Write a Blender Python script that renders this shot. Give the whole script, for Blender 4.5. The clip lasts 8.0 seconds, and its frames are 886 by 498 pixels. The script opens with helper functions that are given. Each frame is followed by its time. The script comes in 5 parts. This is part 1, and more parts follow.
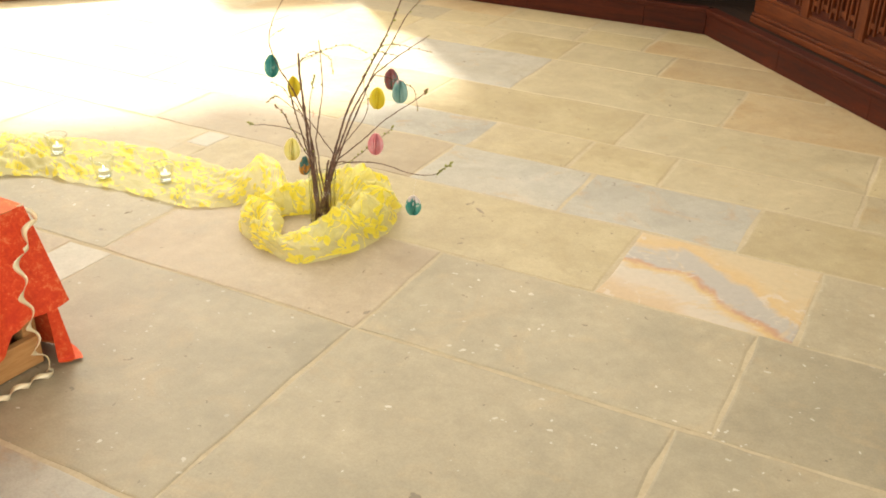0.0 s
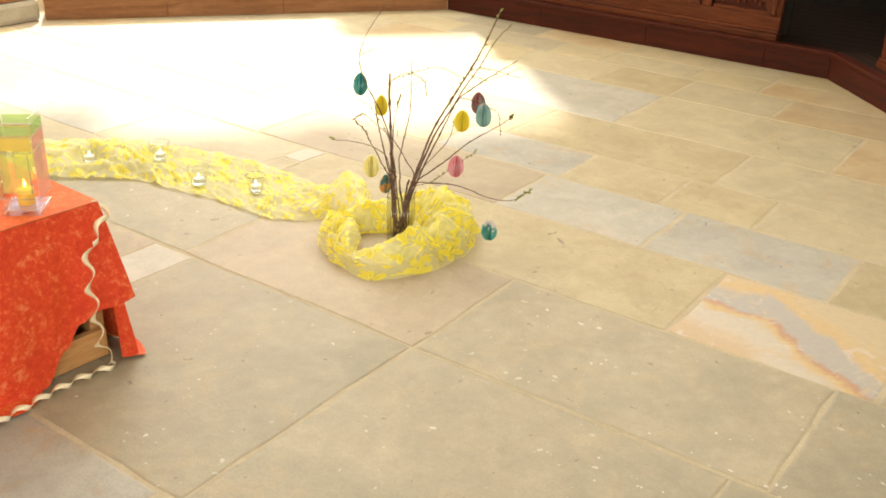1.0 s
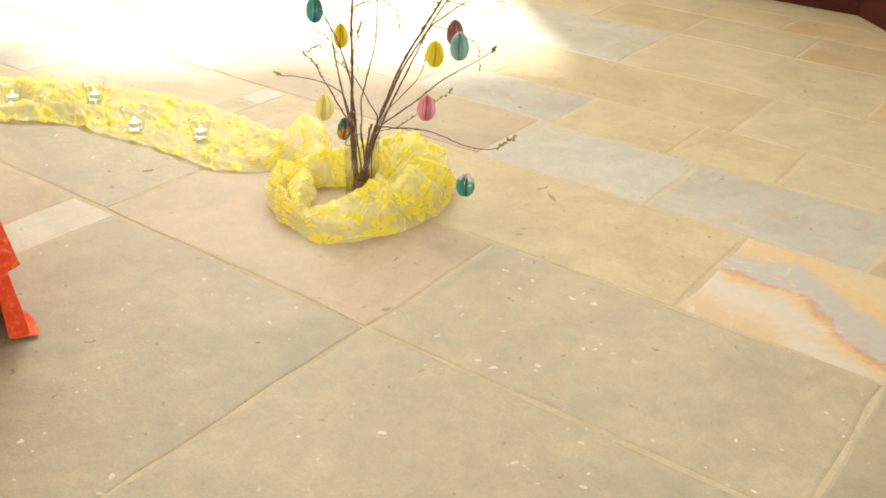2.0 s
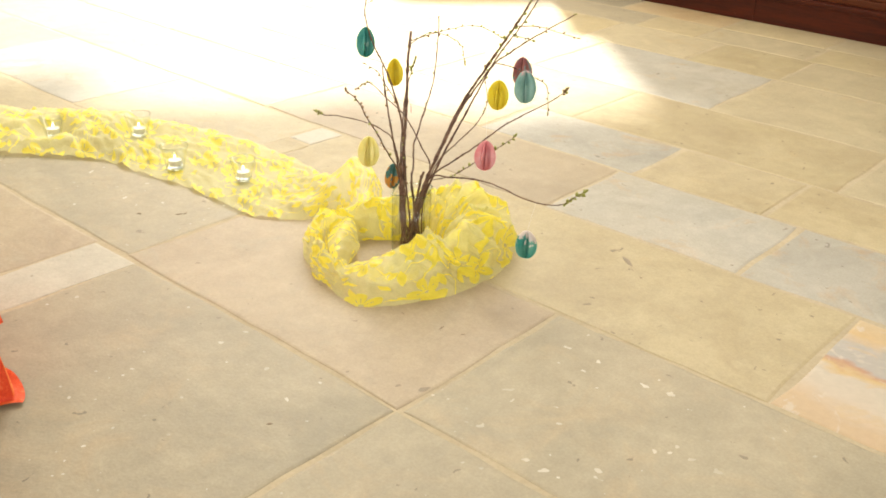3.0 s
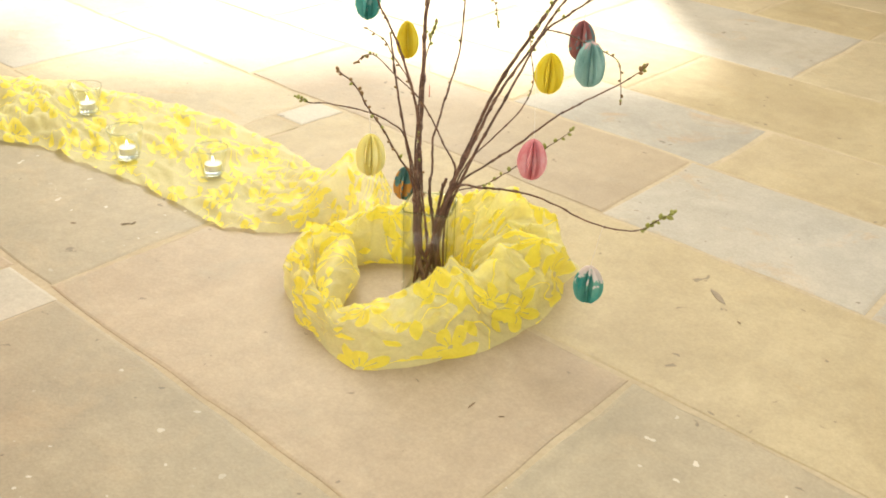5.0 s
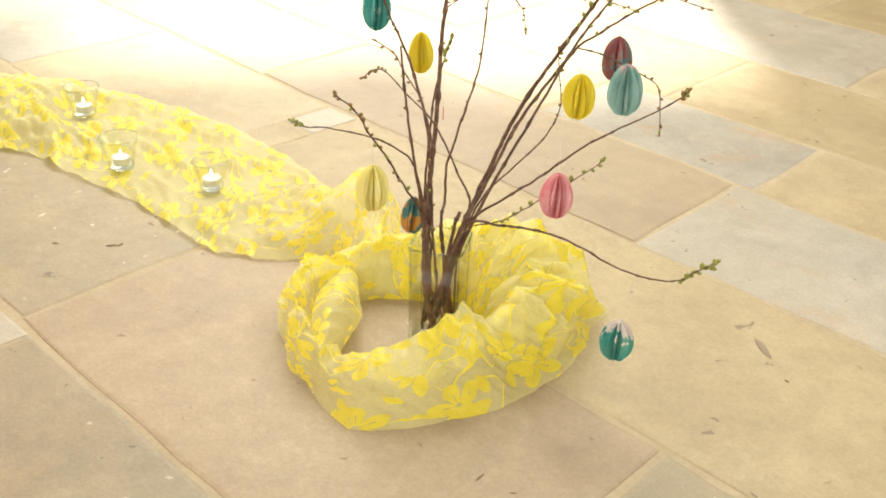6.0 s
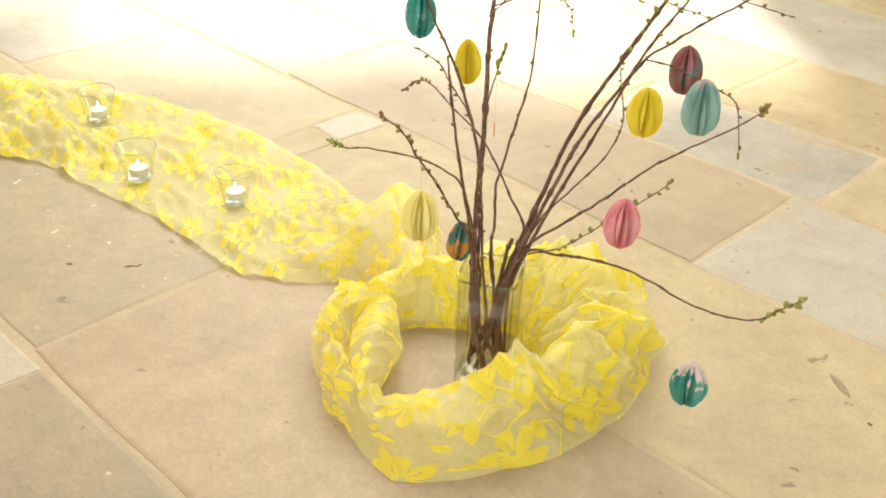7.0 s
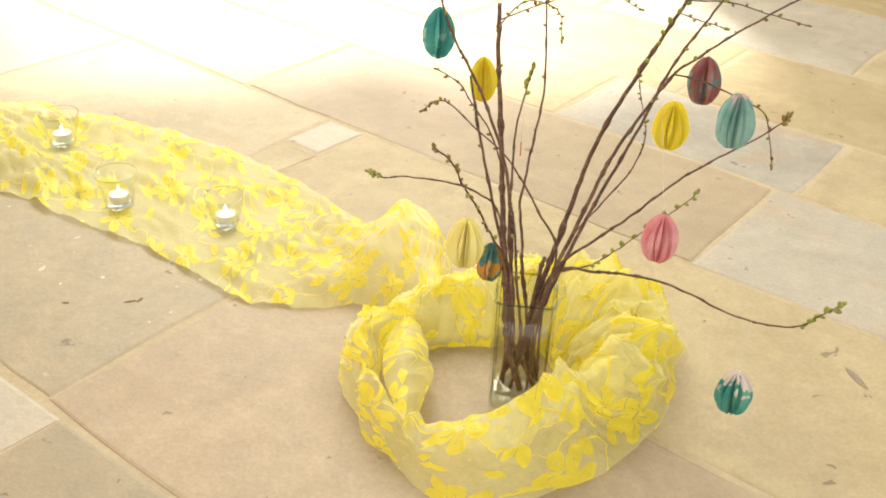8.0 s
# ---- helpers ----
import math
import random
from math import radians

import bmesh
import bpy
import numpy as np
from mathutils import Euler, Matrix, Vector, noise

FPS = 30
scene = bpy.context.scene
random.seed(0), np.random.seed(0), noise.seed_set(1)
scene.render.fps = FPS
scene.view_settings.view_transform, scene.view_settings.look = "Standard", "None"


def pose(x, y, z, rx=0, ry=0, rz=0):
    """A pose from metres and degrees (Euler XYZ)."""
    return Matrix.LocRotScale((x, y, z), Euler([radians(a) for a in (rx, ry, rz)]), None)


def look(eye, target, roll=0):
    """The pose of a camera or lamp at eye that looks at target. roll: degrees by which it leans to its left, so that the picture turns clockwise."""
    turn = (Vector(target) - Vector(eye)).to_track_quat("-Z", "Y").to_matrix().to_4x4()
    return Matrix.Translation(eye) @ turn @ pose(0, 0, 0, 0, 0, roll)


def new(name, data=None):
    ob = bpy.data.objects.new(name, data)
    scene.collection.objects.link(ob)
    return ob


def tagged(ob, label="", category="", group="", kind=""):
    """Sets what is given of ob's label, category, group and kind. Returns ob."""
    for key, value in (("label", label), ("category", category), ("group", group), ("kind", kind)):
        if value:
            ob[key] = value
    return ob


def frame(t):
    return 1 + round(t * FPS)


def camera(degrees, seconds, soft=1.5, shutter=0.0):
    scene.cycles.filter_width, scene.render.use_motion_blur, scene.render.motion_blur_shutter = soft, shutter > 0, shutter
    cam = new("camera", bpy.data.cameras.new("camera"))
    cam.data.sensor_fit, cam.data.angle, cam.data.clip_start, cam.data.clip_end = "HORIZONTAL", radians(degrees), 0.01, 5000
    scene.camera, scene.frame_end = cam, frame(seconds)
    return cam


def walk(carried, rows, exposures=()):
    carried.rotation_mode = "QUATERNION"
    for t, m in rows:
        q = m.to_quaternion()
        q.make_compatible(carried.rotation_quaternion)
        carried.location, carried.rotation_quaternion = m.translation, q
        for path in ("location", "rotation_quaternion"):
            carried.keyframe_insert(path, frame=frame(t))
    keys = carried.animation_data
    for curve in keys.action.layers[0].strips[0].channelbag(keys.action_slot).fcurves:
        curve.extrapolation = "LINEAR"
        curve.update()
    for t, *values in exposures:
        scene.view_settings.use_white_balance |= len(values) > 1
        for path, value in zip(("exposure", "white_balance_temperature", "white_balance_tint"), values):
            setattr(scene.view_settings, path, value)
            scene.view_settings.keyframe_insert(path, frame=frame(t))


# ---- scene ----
cam = camera(47.7, 8.0, soft=1.8)
PATH = [
    (0, (0.078, -3.019, 1.477), (0.296, -1.255, 0.561), 1.6),
    (0.5, (0.173, -3.095, 1.512), (0.236, -1.323, 0.588), 2.2),
    (1, (0.251, -3.01, 1.431), (0.215, -1.203, 0.573), 2.0),
    (1.5, (0.326, -2.78, 1.326), (0.28, -1.01, 0.396), 1.9),
    (1.7, (0.333, -2.678, 1.286), (0.305, -0.921, 0.33), 2.2),
    (3, (0.399, -2.214, 1.134), (0.182, -0.431, 0.255), 1.9),
    (3.5, (0.404, -2.045, 1.095), (0.134, -0.28, 0.195), 2.0),
    (4, (0.343, -1.844, 1.041), (0.084, -0.076, 0.144), 1.9),
    (4.5, (0.283, -1.699, 1.006), (0.056, 0.051, 0.064), 2.1),
    (5.8, (0.288, -1.395, 0.982), (0.016, 0.317, -0.014), 2.1),
    (6, (0.282, -1.355, 0.98), (-0.006, 0.348, -0.028), 2.3),
    (6.5, (0.242, -1.274, 0.967), (-0.06, 0.414, -0.063), 2.3),
    (7, (0.196, -1.215, 0.963), (-0.108, 0.47, -0.071), 2.1),
    (7.5, (0.127, -1.195, 0.975), (-0.09, 0.495, -0.072), 2.3),
    (8, (0.004, -1.199, 1.0), (-0.105, 0.495, -0.058), 2.3),
]
walk(cam, [(t, look(eye, target, roll)) for t, eye, target, roll in PATH], [(0, 0.69, 6720, 10), (1.5, 0.69, 6640, 10), (3.5, 0.69, 6500, 10), (8, 0.69, 6500, 10)])

# ---------------------------------------------------------------- light
SUN_FROM = Vector((-0.19, 0.99, 0.86)).normalized()
world = bpy.data.worlds.new("sky")
scene.world = world
world.use_nodes = True
sky = world.node_tree.nodes.new("ShaderNodeTexSky")
sky.sky_type, sky.sun_disc = "NISHITA", False
sky.sun_elevation = math.asin(SUN_FROM.z)
sky.sun_rotation = math.atan2(SUN_FROM.x, SUN_FROM.y)
world.node_tree.links.new(sky.outputs[0], world.node_tree.nodes["Background"].inputs[0])
world.node_tree.nodes["Background"].inputs[1].default_value = 0.1
sun_data = bpy.data.lights.new("sun", "SUN")
sun_data.energy, sun_data.angle, sun_data.color = 5.0, radians(3.5), (1.0, 0.93, 0.80)
sun = new("sun", sun_data)
sun.matrix_world = look((0, 0, 0), -SUN_FROM)


def area_light(name, at, aim, width, height, watts, color=(1.0, 0.945, 0.82)):
    data = bpy.data.lights.new(name, "AREA")
    data.shape, data.size, data.size_y, data.energy, data.color = "RECTANGLE", width, height, watts, color
    ob = new(name, data)
    ob.matrix_world = look(at, aim)
    return ob


area_light("window_light_north", (-1.6, 4.42, 3.7), (-1.1, 1.0, 0.5), 3.0, 3.6, 205)
# Added fill lamps, not known windows; they brighten the floor, cloth and eggs.
area_light("added_fill_northeast", (1.85, 4.02, 3.4), (0.9, 1.6, 0.3), 2.2, 3.0, 128)
area_light("added_fill_east", (3.52, -0.6, 3.0), (0.4, -0.2, 0.4), 3.2, 3.2, 32)
area_light("added_fill_west", (-3.42, -1.2, 3.0), (0.0, -0.2, 0.4), 3.4, 3.2, 36)
area_light("added_fill_south", (0.0, -5.82, 2.0), (0.2, 0.5, 0.5), 3.8, 2.6, 94)


# ---------------------------------------------------------------- materials
def nodes_of(name):
    m = bpy.data.materials.new(name)
    m.use_nodes = True
    return m, m.node_tree.nodes, m.node_tree.links, m.node_tree.nodes["Principled BSDF"]


def noise_node(n, l, vec, scale, detail=4.0, rough=0.55, distort=0.0):
    t = n.new("ShaderNodeTexNoise")
    t.inputs["Scale"].default_value, t.inputs["Detail"].default_value = scale, detail
    t.inputs["Roughness"].default_value, t.inputs["Distortion"].default_value = rough, distort
    l.new(vec, t.inputs["Vector"])
    return t.outputs["Fac"]


def ramp(n, l, fac, stops):
    r = n.new("ShaderNodeValToRGB")
    el = r.color_ramp.elements
    while len(el) < len(stops):
        el.new(0.5)
    for e, (p, c) in zip(el, stops):
        e.position, e.color = p, (c if len(c) == 4 else (*c, 1)) if not isinstance(c, float) else (c, c, c, 1)
    l.new(fac, r.inputs["Fac"])
    return r.outputs["Color"]


def mixed(n, l, fac, a, b, blend="MIX"):
    m = n.new("ShaderNodeMix")
    m.data_type, m.blend_type = "RGBA", blend
    for socket, v in ((m.inputs[0], fac), (m.inputs[6], a), (m.inputs[7], b)):
        if isinstance(v, (int, float)):
            socket.default_value = v
        elif isinstance(v, tuple):
            socket.default_value = (*v, 1)
        else:
            l.new(v, socket)
    return m.outputs[2]


def maths(n, l, op, a, b=0.0, c=0.0):
    m = n.new("ShaderNodeMath")
    m.operation = op
    for socket, v in zip(m.inputs, (a, b, c)):
        if isinstance(v, (int, float)):
            socket.default_value = v
        else:
            l.new(v, socket)
    return m.outputs[0]


def bumped(n, l, bsdf, height, strength, distance):
    b = n.new("ShaderNodeBump")
    b.inputs["Strength"].default_value, b.inputs["Distance"].default_value = strength, distance
    l.new(height, b.inputs["Height"])
    l.new(b.outputs[0], bsdf.inputs["Normal"])


def piece_space(n, l):
    """Object space shifted by a random amount for each piece."""
    tc, info = n.new("ShaderNodeTexCoord"), n.new("ShaderNodeObjectInfo")
    add = n.new("ShaderNodeVectorMath")
    add.operation = "MULTIPLY_ADD"
    comb = n.new("ShaderNodeCombineXYZ")
    for s in comb.inputs:
        l.new(info.outputs["Random"], s)
    l.new(comb.outputs[0], add.inputs[0])
    add.inputs[1].default_value = (37.0, 53.0, 11.0)
    l.new(tc.outputs["Object"], add.inputs[2])
    return add.outputs[0], info.outputs["Random"]


def stone(name, dark, light, stain=(0.42, 0.27, 0.13), stain_at=0.66, flecks=True):
    m, n, l, b = nodes_of(name)
    v, rnd = piece_space(n, l)
    big = noise_node(n, l, v, 3.0, 6, 0.65, 0.6)
    col = mixed(n, l, ramp(n, l, big, [(0.3, 0.0), (0.72, 1.0)]), dark, light)
    cloud = noise_node(n, l, v, 6.5, 6, 0.65, 0.8)
    col = mixed(n, l, ramp(n, l, cloud, [(stain_at, 0.0), (stain_at + 0.16, 0.55)]), col, stain)
    wash = noise_node(n, l, v, 1.3, 3, 0.5, 0.3)
    col = mixed(n, l, ramp(n, l, wash, [(0.45, 0.0), (0.75, 0.6)]), col, (0.47, 0.39, 0.26))
    blotch = noise_node(n, l, v, 4.5, 5, 0.6, 1.3)
    col = mixed(n, l, ramp(n, l, blotch, [(0.48, 0.0), (0.68, 0.4)]), col, tuple(min(c * 1.14, 0.7) for c in light))
    veil = noise_node(n, l, v, 3.2, 4, 0.6, 1.0)
    col = mixed(n, l, ramp(n, l, veil, [(0.28, 0.28), (0.46, 0.0)]), col, tuple(c * 0.84 for c in dark))
    # sand rubbed over the edges from the joints
    tg = n.new("ShaderNodeTexCoord")
    sg = n.new("ShaderNodeSeparateXYZ")
    l.new(tg.outputs["Generated"], sg.inputs[0])
    ex = maths(n, l, "ABSOLUTE", maths(n, l, "SUBTRACT", sg.outputs[0], 0.5))
    ey = maths(n, l, "ABSOLUTE", maths(n, l, "SUBTRACT", sg.outputs[1], 0.5))
    rim_n = noise_node(n, l, v, 11, 4, 0.6)
    rim = maths(n, l, "MULTIPLY_ADD", rim_n, 0.15, maths(n, l, "MAXIMUM", ex, ey))
    col = mixed(n, l, ramp(n, l, rim, [(0.55, 0.0), (0.61, 0.45)]), col, (0.54, 0.45, 0.30))
    grain = noise_node(n, l, v, 170, 3, 0.7)
    col = mixed(n, l, 0.32, col, ramp(n, l, grain, [(0.25, (0.34, 0.33, 0.31)), (0.75, (0.68, 0.67, 0.65))]), "OVERLAY")
    mid = noise_node(n, l, v, 24, 5, 0.7)
    col = mixed(n, l, 0.4, col, ramp(n, l, mid, [(0.3, (0.40, 0.39, 0.37)), (0.7, (0.60, 0.60, 0.60))]), "OVERLAY")
    if flecks:
        f = noise_node(n, l, v, 46, 1, 0.4)
        patch = noise_node(n, l, v, 5, 2)
        f = maths(n, l, "MULTIPLY", ramp(n, l, f, [(0.735, 0.0), (0.75, 1.0)]), ramp(n, l, patch, [(0.45, 0.0), (0.6, 1.0)]))
        col = mixed(n, l, maths(n, l, "MULTIPLY", f, 0.75), col, (0.78, 0.73, 0.62))
    d = noise_node(n, l, v, 30, 2, 0.5, 0.6)
    col = mixed(n, l, maths(n, l, "MULTIPLY", ramp(n, l, d, [(0.255, 1.0), (0.28, 0.0)]), 0.6), col, (0.13, 0.10, 0.07))
    hue = n.new("ShaderNodeHueSaturation")
    l.new(col, hue.inputs["Color"])
    l.new(maths(n, l, "MULTIPLY_ADD", rnd, 0.14, 0.765), hue.inputs["Value"])
    l.new(hue.outputs[0], b.inputs["Base Color"])
    l.new(maths(n, l, "MULTIPLY_ADD", mid, 0.25, 0.42), b.inputs["Roughness"])
    b.inputs["Specular IOR Level"].default_value = 0.35
    h = maths(n, l, "ADD", maths(n, l, "MULTIPLY", grain, 0.25), maths(n, l, "ADD", mid, maths(n, l, "MULTIPLY", cloud, 1.5)))
    bumped(n, l, b, h, 0.28, 0.004)
    return m


STONE = {
    "grey": stone("grey_sandstone", (0.335, 0.295, 0.207), (0.44, 0.38, 0.263), (0.49, 0.38, 0.235), 0.53),
    "tan": stone("tan_sandstone", (0.43, 0.345, 0.195), (0.54, 0.455, 0.275), (0.49, 0.33, 0.14), 0.62, False),
    "pink": stone("pinkish_sandstone", (0.385, 0.303, 0.205), (0.462, 0.375, 0.258), (0.39, 0.345, 0.25), 0.54, False),
    "blue": stone("blue_grey_sandstone", (0.37, 0.35, 0.295), (0.50, 0.47, 0.40), (0.53, 0.33, 0.14), 0.56, False),
    "pale": stone("pale_sandstone", (0.49, 0.45, 0.36), (0.60, 0.55, 0.45), (0.55, 0.44, 0.29), 0.66, False),
    "rust": stone("rust_sandstone", (0.45, 0.315, 0.165), (0.54, 0.425, 0.25), (0.42, 0.25, 0.11), 0.56, False),
    "sand": stone("sand_coloured_sandstone", (0.43, 0.36, 0.23), (0.54, 0.465, 0.305), (0.50, 0.345, 0.16), 0.58, False),
}


def veined_stone():
    """Grey slab with rust and ochre bands that wind along it."""
    m, n, l, b = nodes_of("veined_multicoloured_sandstone")
    tc = n.new("ShaderNodeTexCoord")
    v = tc.outputs["Object"]
    sep = n.new("ShaderNodeSeparateXYZ")
    l.new(v, sep.inputs[0])
    bend = noise_node(n, l, v, 4.2, 4, 0.6, 0.8)
    droop = maths(n, l, "MULTIPLY", maths(n, l, "MAXIMUM", maths(n, l, "ADD", sep.outputs[0], 0.10), 0.0), 0.75)
    field = maths(n, l, "ADD", maths(n, l, "ADD", sep.outputs[1], droop), maths(n, l, "MULTIPLY_ADD", bend, 0.20, -0.14))
    field = maths(n, l, "MULTIPLY_ADD", field, 1.9, 0.5)
    col = ramp(n, l, field, [(0.06, (0.48, 0.35, 0.21)), (0.20, (0.51, 0.43, 0.33)), (0.37, (0.48, 0.42, 0.33)), (0.44, (0.52, 0.36, 0.16)), (0.485, (0.42, 0.24, 0.14)), (0.52, (0.38, 0.345, 0.30)), (0.68, (0.39, 0.355, 0.31)), (0.75, (0.53, 0.37, 0.18)), (0.93, (0.49, 0.39, 0.24))])
    blot = noise_node(n, l, v, 6.0, 4, 0.65, 1.4)
    col = mixed(n, l, ramp(n, l, blot, [(0.54, 0.0), (0.62, 0.55)]), col, (0.51, 0.37, 0.20))
    pale = noise_node(n, l, v, 9.0, 4, 0.65, 1.2)
    col = mixed(n, l, ramp(n, l, pale, [(0.58, 0.0), (0.66, 0.7)]), col, (0.55, 0.48, 0.38))
    fine = noise_node(n, l, v, 40, 5, 0.7)
    col = mixed(n, l, 0.4, col, ramp(n, l, fine, [(0.3, (0.42, 0.42, 0.41)), (0.7, (0.58, 0.58, 0.58))]), "OVERLAY")
    l.new(col, b.inputs["Base Color"])
    b.inputs["Roughness"].default_value = 0.55
    bumped(n, l, b, fine, 0.3, 0.003)
    return m


STONE["vein"] = veined_stone()


def rough_paint(name, a, b2, scale=8.0, rough=0.85, bump=0.3, dist=0.004, metal=0.0, spec=0.3):
    m, n, l, b = nodes_of(name)
    tc = n.new("ShaderNodeTexCoord")
    v = tc.outputs["Object"]
    x = noise_node(n, l, v, scale, 6, 0.65)
    y = noise_node(n, l, v, scale * 12, 3, 0.6)
    f = maths(n, l, "MULTIPLY_ADD", y, 0.4, maths(n, l, "MULTIPLY", x, 0.7))
    l.new(ramp(n, l, f, [(0.35, a), (0.72, b2)]), b.inputs["Base Color"])
    b.inputs["Roughness"].default_value, b.inputs["Metallic"].default_value, b.inputs["Specular IOR Level"].default_value = rough, metal, spec
    bumped(n, l, b, f, bump, dist)
    return m


def wood(name, a, b2, rough=0.45, stretch=(1.5, 22, 22), worn=None):
    m, n, l, b = nodes_of(name)
    tc, mp = n.new("ShaderNodeTexCoord"), n.new("ShaderNodeMapping")
    mp.inputs["Scale"].default_value = stretch
    l.new(tc.outputs["Object"], mp.inputs[0])
    g = noise_node(n, l, mp.outputs[0], 1.0, 8, 0.65, 1.2)
    fibre = noise_node(n, l, mp.outputs[0], 9.0, 4, 0.6)
    f = maths(n, l, "MULTIPLY_ADD", fibre, 0.35, maths(n, l, "MULTIPLY", g, 0.75))
    col = ramp(n, l, f, [(0.38, a), (0.68, b2)])
    if worn:
        s = noise_node(n, l, tc.outputs["Object"], 34, 3, 0.6)
        col = mixed(n, l, maths(n, l, "MULTIPLY", ramp(n, l, s, [(0.70, 0.0), (0.74, 1.0)]), 0.5), col, worn)
    l.new(col, b.inputs["Base Color"])
    l.new(maths(n, l, "MULTIPLY_ADD", g, 0.25, rough - 0.1), b.inputs["Roughness"])
    b.inputs["Specular IOR Level"].default_value = 0.22
    bumped(n, l, b, f, 0.25, 0.002)
    return m


MORTAR = rough_paint("sandy_mortar", (0.38, 0.31, 0.205), (0.52, 0.44, 0.305), 7, 0.9, 0.6, 0.004)
PLASTER = rough_paint("cream_plaster", (0.62, 0.57, 0.47), (0.72, 0.67, 0.56), 2, 0.9)
OAK_DARK = wood("dark_red_oak", (0.028, 0.0042, 0.0015), (0.085, 0.014, 0.0038), 0.55, (2.5, 26, 26), (0.30, 0.16, 0.09))
OAK_RED = wood("red_brown_oak", (0.046, 0.0095, 0.0028), (0.165, 0.040, 0.011), 0.40, (2.5, 26, 26))
OAK_RED_UP = wood("red_brown_oak_upright", (0.046, 0.0095, 0.0028), (0.165, 0.040, 0.011), 0.40, (26, 26, 2.5))
# Dark boards, coloured darker still to stand in for shade inside the stalls.
OAK_FLOOR = wood("shade_dark_floor_boards", (0.012, 0.006, 0.004), (0.035, 0.018, 0.011), 0.7, (2, 24, 24))
OAK_STEP = wood("orange_brown_step", (0.20, 0.085, 0.035), (0.38, 0.18, 0.08), 0.5, (2, 20, 20), (0.55, 0.42, 0.30))
PINE = wood("honey_pine", (0.44, 0.20, 0.065), (0.66, 0.37, 0.15), 0.45, (2.2, 24, 24))
# Near-black: the shade inside the stalls is put into the board colour.
SHADE_BOARDS = rough_paint("shade_dark_boards", (0.012, 0.008, 0.006), (0.03, 0.02, 0.014), 6, 0.8)


# ---------------------------------------------------------------- builders
def mesh_from(bm, name, smooth=True):
    me = bpy.data.meshes.new(name)
    bm.normal_update()
    bm.to_mesh(me)
    bm.free()
    if smooth:
        for p in me.polygons:
            p.use_smooth = True
    return me


def part(name, bm, material, parent=None, label="", smooth=False):
    me = mesh_from(bm, name, smooth)
    me.materials.append(material)
    ob = new(name, me)
    if parent:
        ob.parent = parent
    return tagged(ob, label)


def add_box(bm, lo, hi, bevel=0.0):
    lo, hi = Vector(lo), Vector(hi)
    r = bmesh.ops.create_cube(bm, size=1.0, matrix=Matrix.Translation((lo + hi) / 2) @ Matrix.Diagonal((*(hi - lo), 1)))
    if bevel:
        edges = list({e for v in r["verts"] for e in v.link_edges})
        bmesh.ops.bevel(bm, geom=edges, offset=bevel, segments=2, affect="EDGES", profile=0.6)


def box(lo, hi, bevel=0.0):
    bm = bmesh.new()
    add_box(bm, lo, hi, bevel)
    return bm


def lathe(profile, steps=40, bm=None, square=0.0):
    """A turned shape from (radius, height) pairs; radius 0 closes it. square: how boxy its plan is."""
    bm = bm or bmesh.new()
    rings = []
    for r, z in profile:
        if r < 1e-6:
            rings.append([bm.verts.new((0, 0, z))])
        else:
            ring = []
            for k in range(steps):
                c, d = math.cos(2 * math.pi * k / steps), math.sin(2 * math.pi * k / steps)
                w = r / (abs(c) ** square + abs(d) ** square) ** (1 / square) if square else r
                ring.append(bm.verts.new((w * c, w * d, z)))
            rings.append(ring)
    for a, b in zip(rings, rings[1:]):
        for k in range(steps):
            j = (k + 1) % steps
            q = [a[k % len(a)], a[j % len(a)], b[j % len(b)], b[k % len(b)]]
            q = list(dict.fromkeys(q))
            if len(q) > 2:
                bm.faces.new(q)
    bmesh.ops.recalc_face_normals(bm, faces=bm.faces)
    return bm


def smooth_line(points, per=6):
    """Catmull-Rom through the points."""
    p = [Vector(q) for q in points]
    p = [2 * p[0] - p[1]] + p + [2 * p[-1] - p[-2]]
    out = []
    for a, b, c, d in zip(p, p[1:], p[2:], p[3:]):
        for k in range(per):
            t = k / per
            out.append(0.5 * (2 * b + (c - a) * t + (2 * a - 5 * b + 4 * c - d) * t * t + (3 * b - a - 3 * c + d) * t ** 3))
    return out + [p[-2]]


def tube(line, radius, sides=7, bm=None):
    """radius: a function of the way along, from 0 to 1."""
    bm = bm or bmesh.new()
    rings, side = [], Vector((0.31, 0.87, 0.2))
    for k, q in enumerate(line):
        d = (line[min(k + 1, len(line) - 1)] - line[max(k - 1, 0)]).normalized()
        x = d.cross(side).normalized()
        y = d.cross(x)
        r = radius(k / (len(line) - 1))
        rings.append([bm.verts.new(q + r * (math.cos(a) * x + math.sin(a) * y)) for a in (2 * math.pi * s / sides for s in range(sides))])
    for a, b in zip(rings, rings[1:]):
        for s in range(sides):
            bm.faces.new((a[s], a[(s + 1) % sides], b[(s + 1) % sides], b[s]))
    bm.faces.new(rings[0][::-1])
    bm.faces.new(rings[-1])
    return bm


def thing(name, at, label, category, group="", turn=0.0):
    ob = new(name)
    ob.empty_display_size = 0.05
    ob.matrix_world = pose(*at, 0, 0, turn)
    return tagged(ob, label, category, group)


# ---------------------------------------------------------------- structure
A, B, C, D, E2 = Vector((-2.33, 3.0)), Vector((0.09, 3.75)), Vector((2.19, 2.36)), Vector((2.46, 0.80)), Vector((3.20, -5.9))
STEP = 0.148


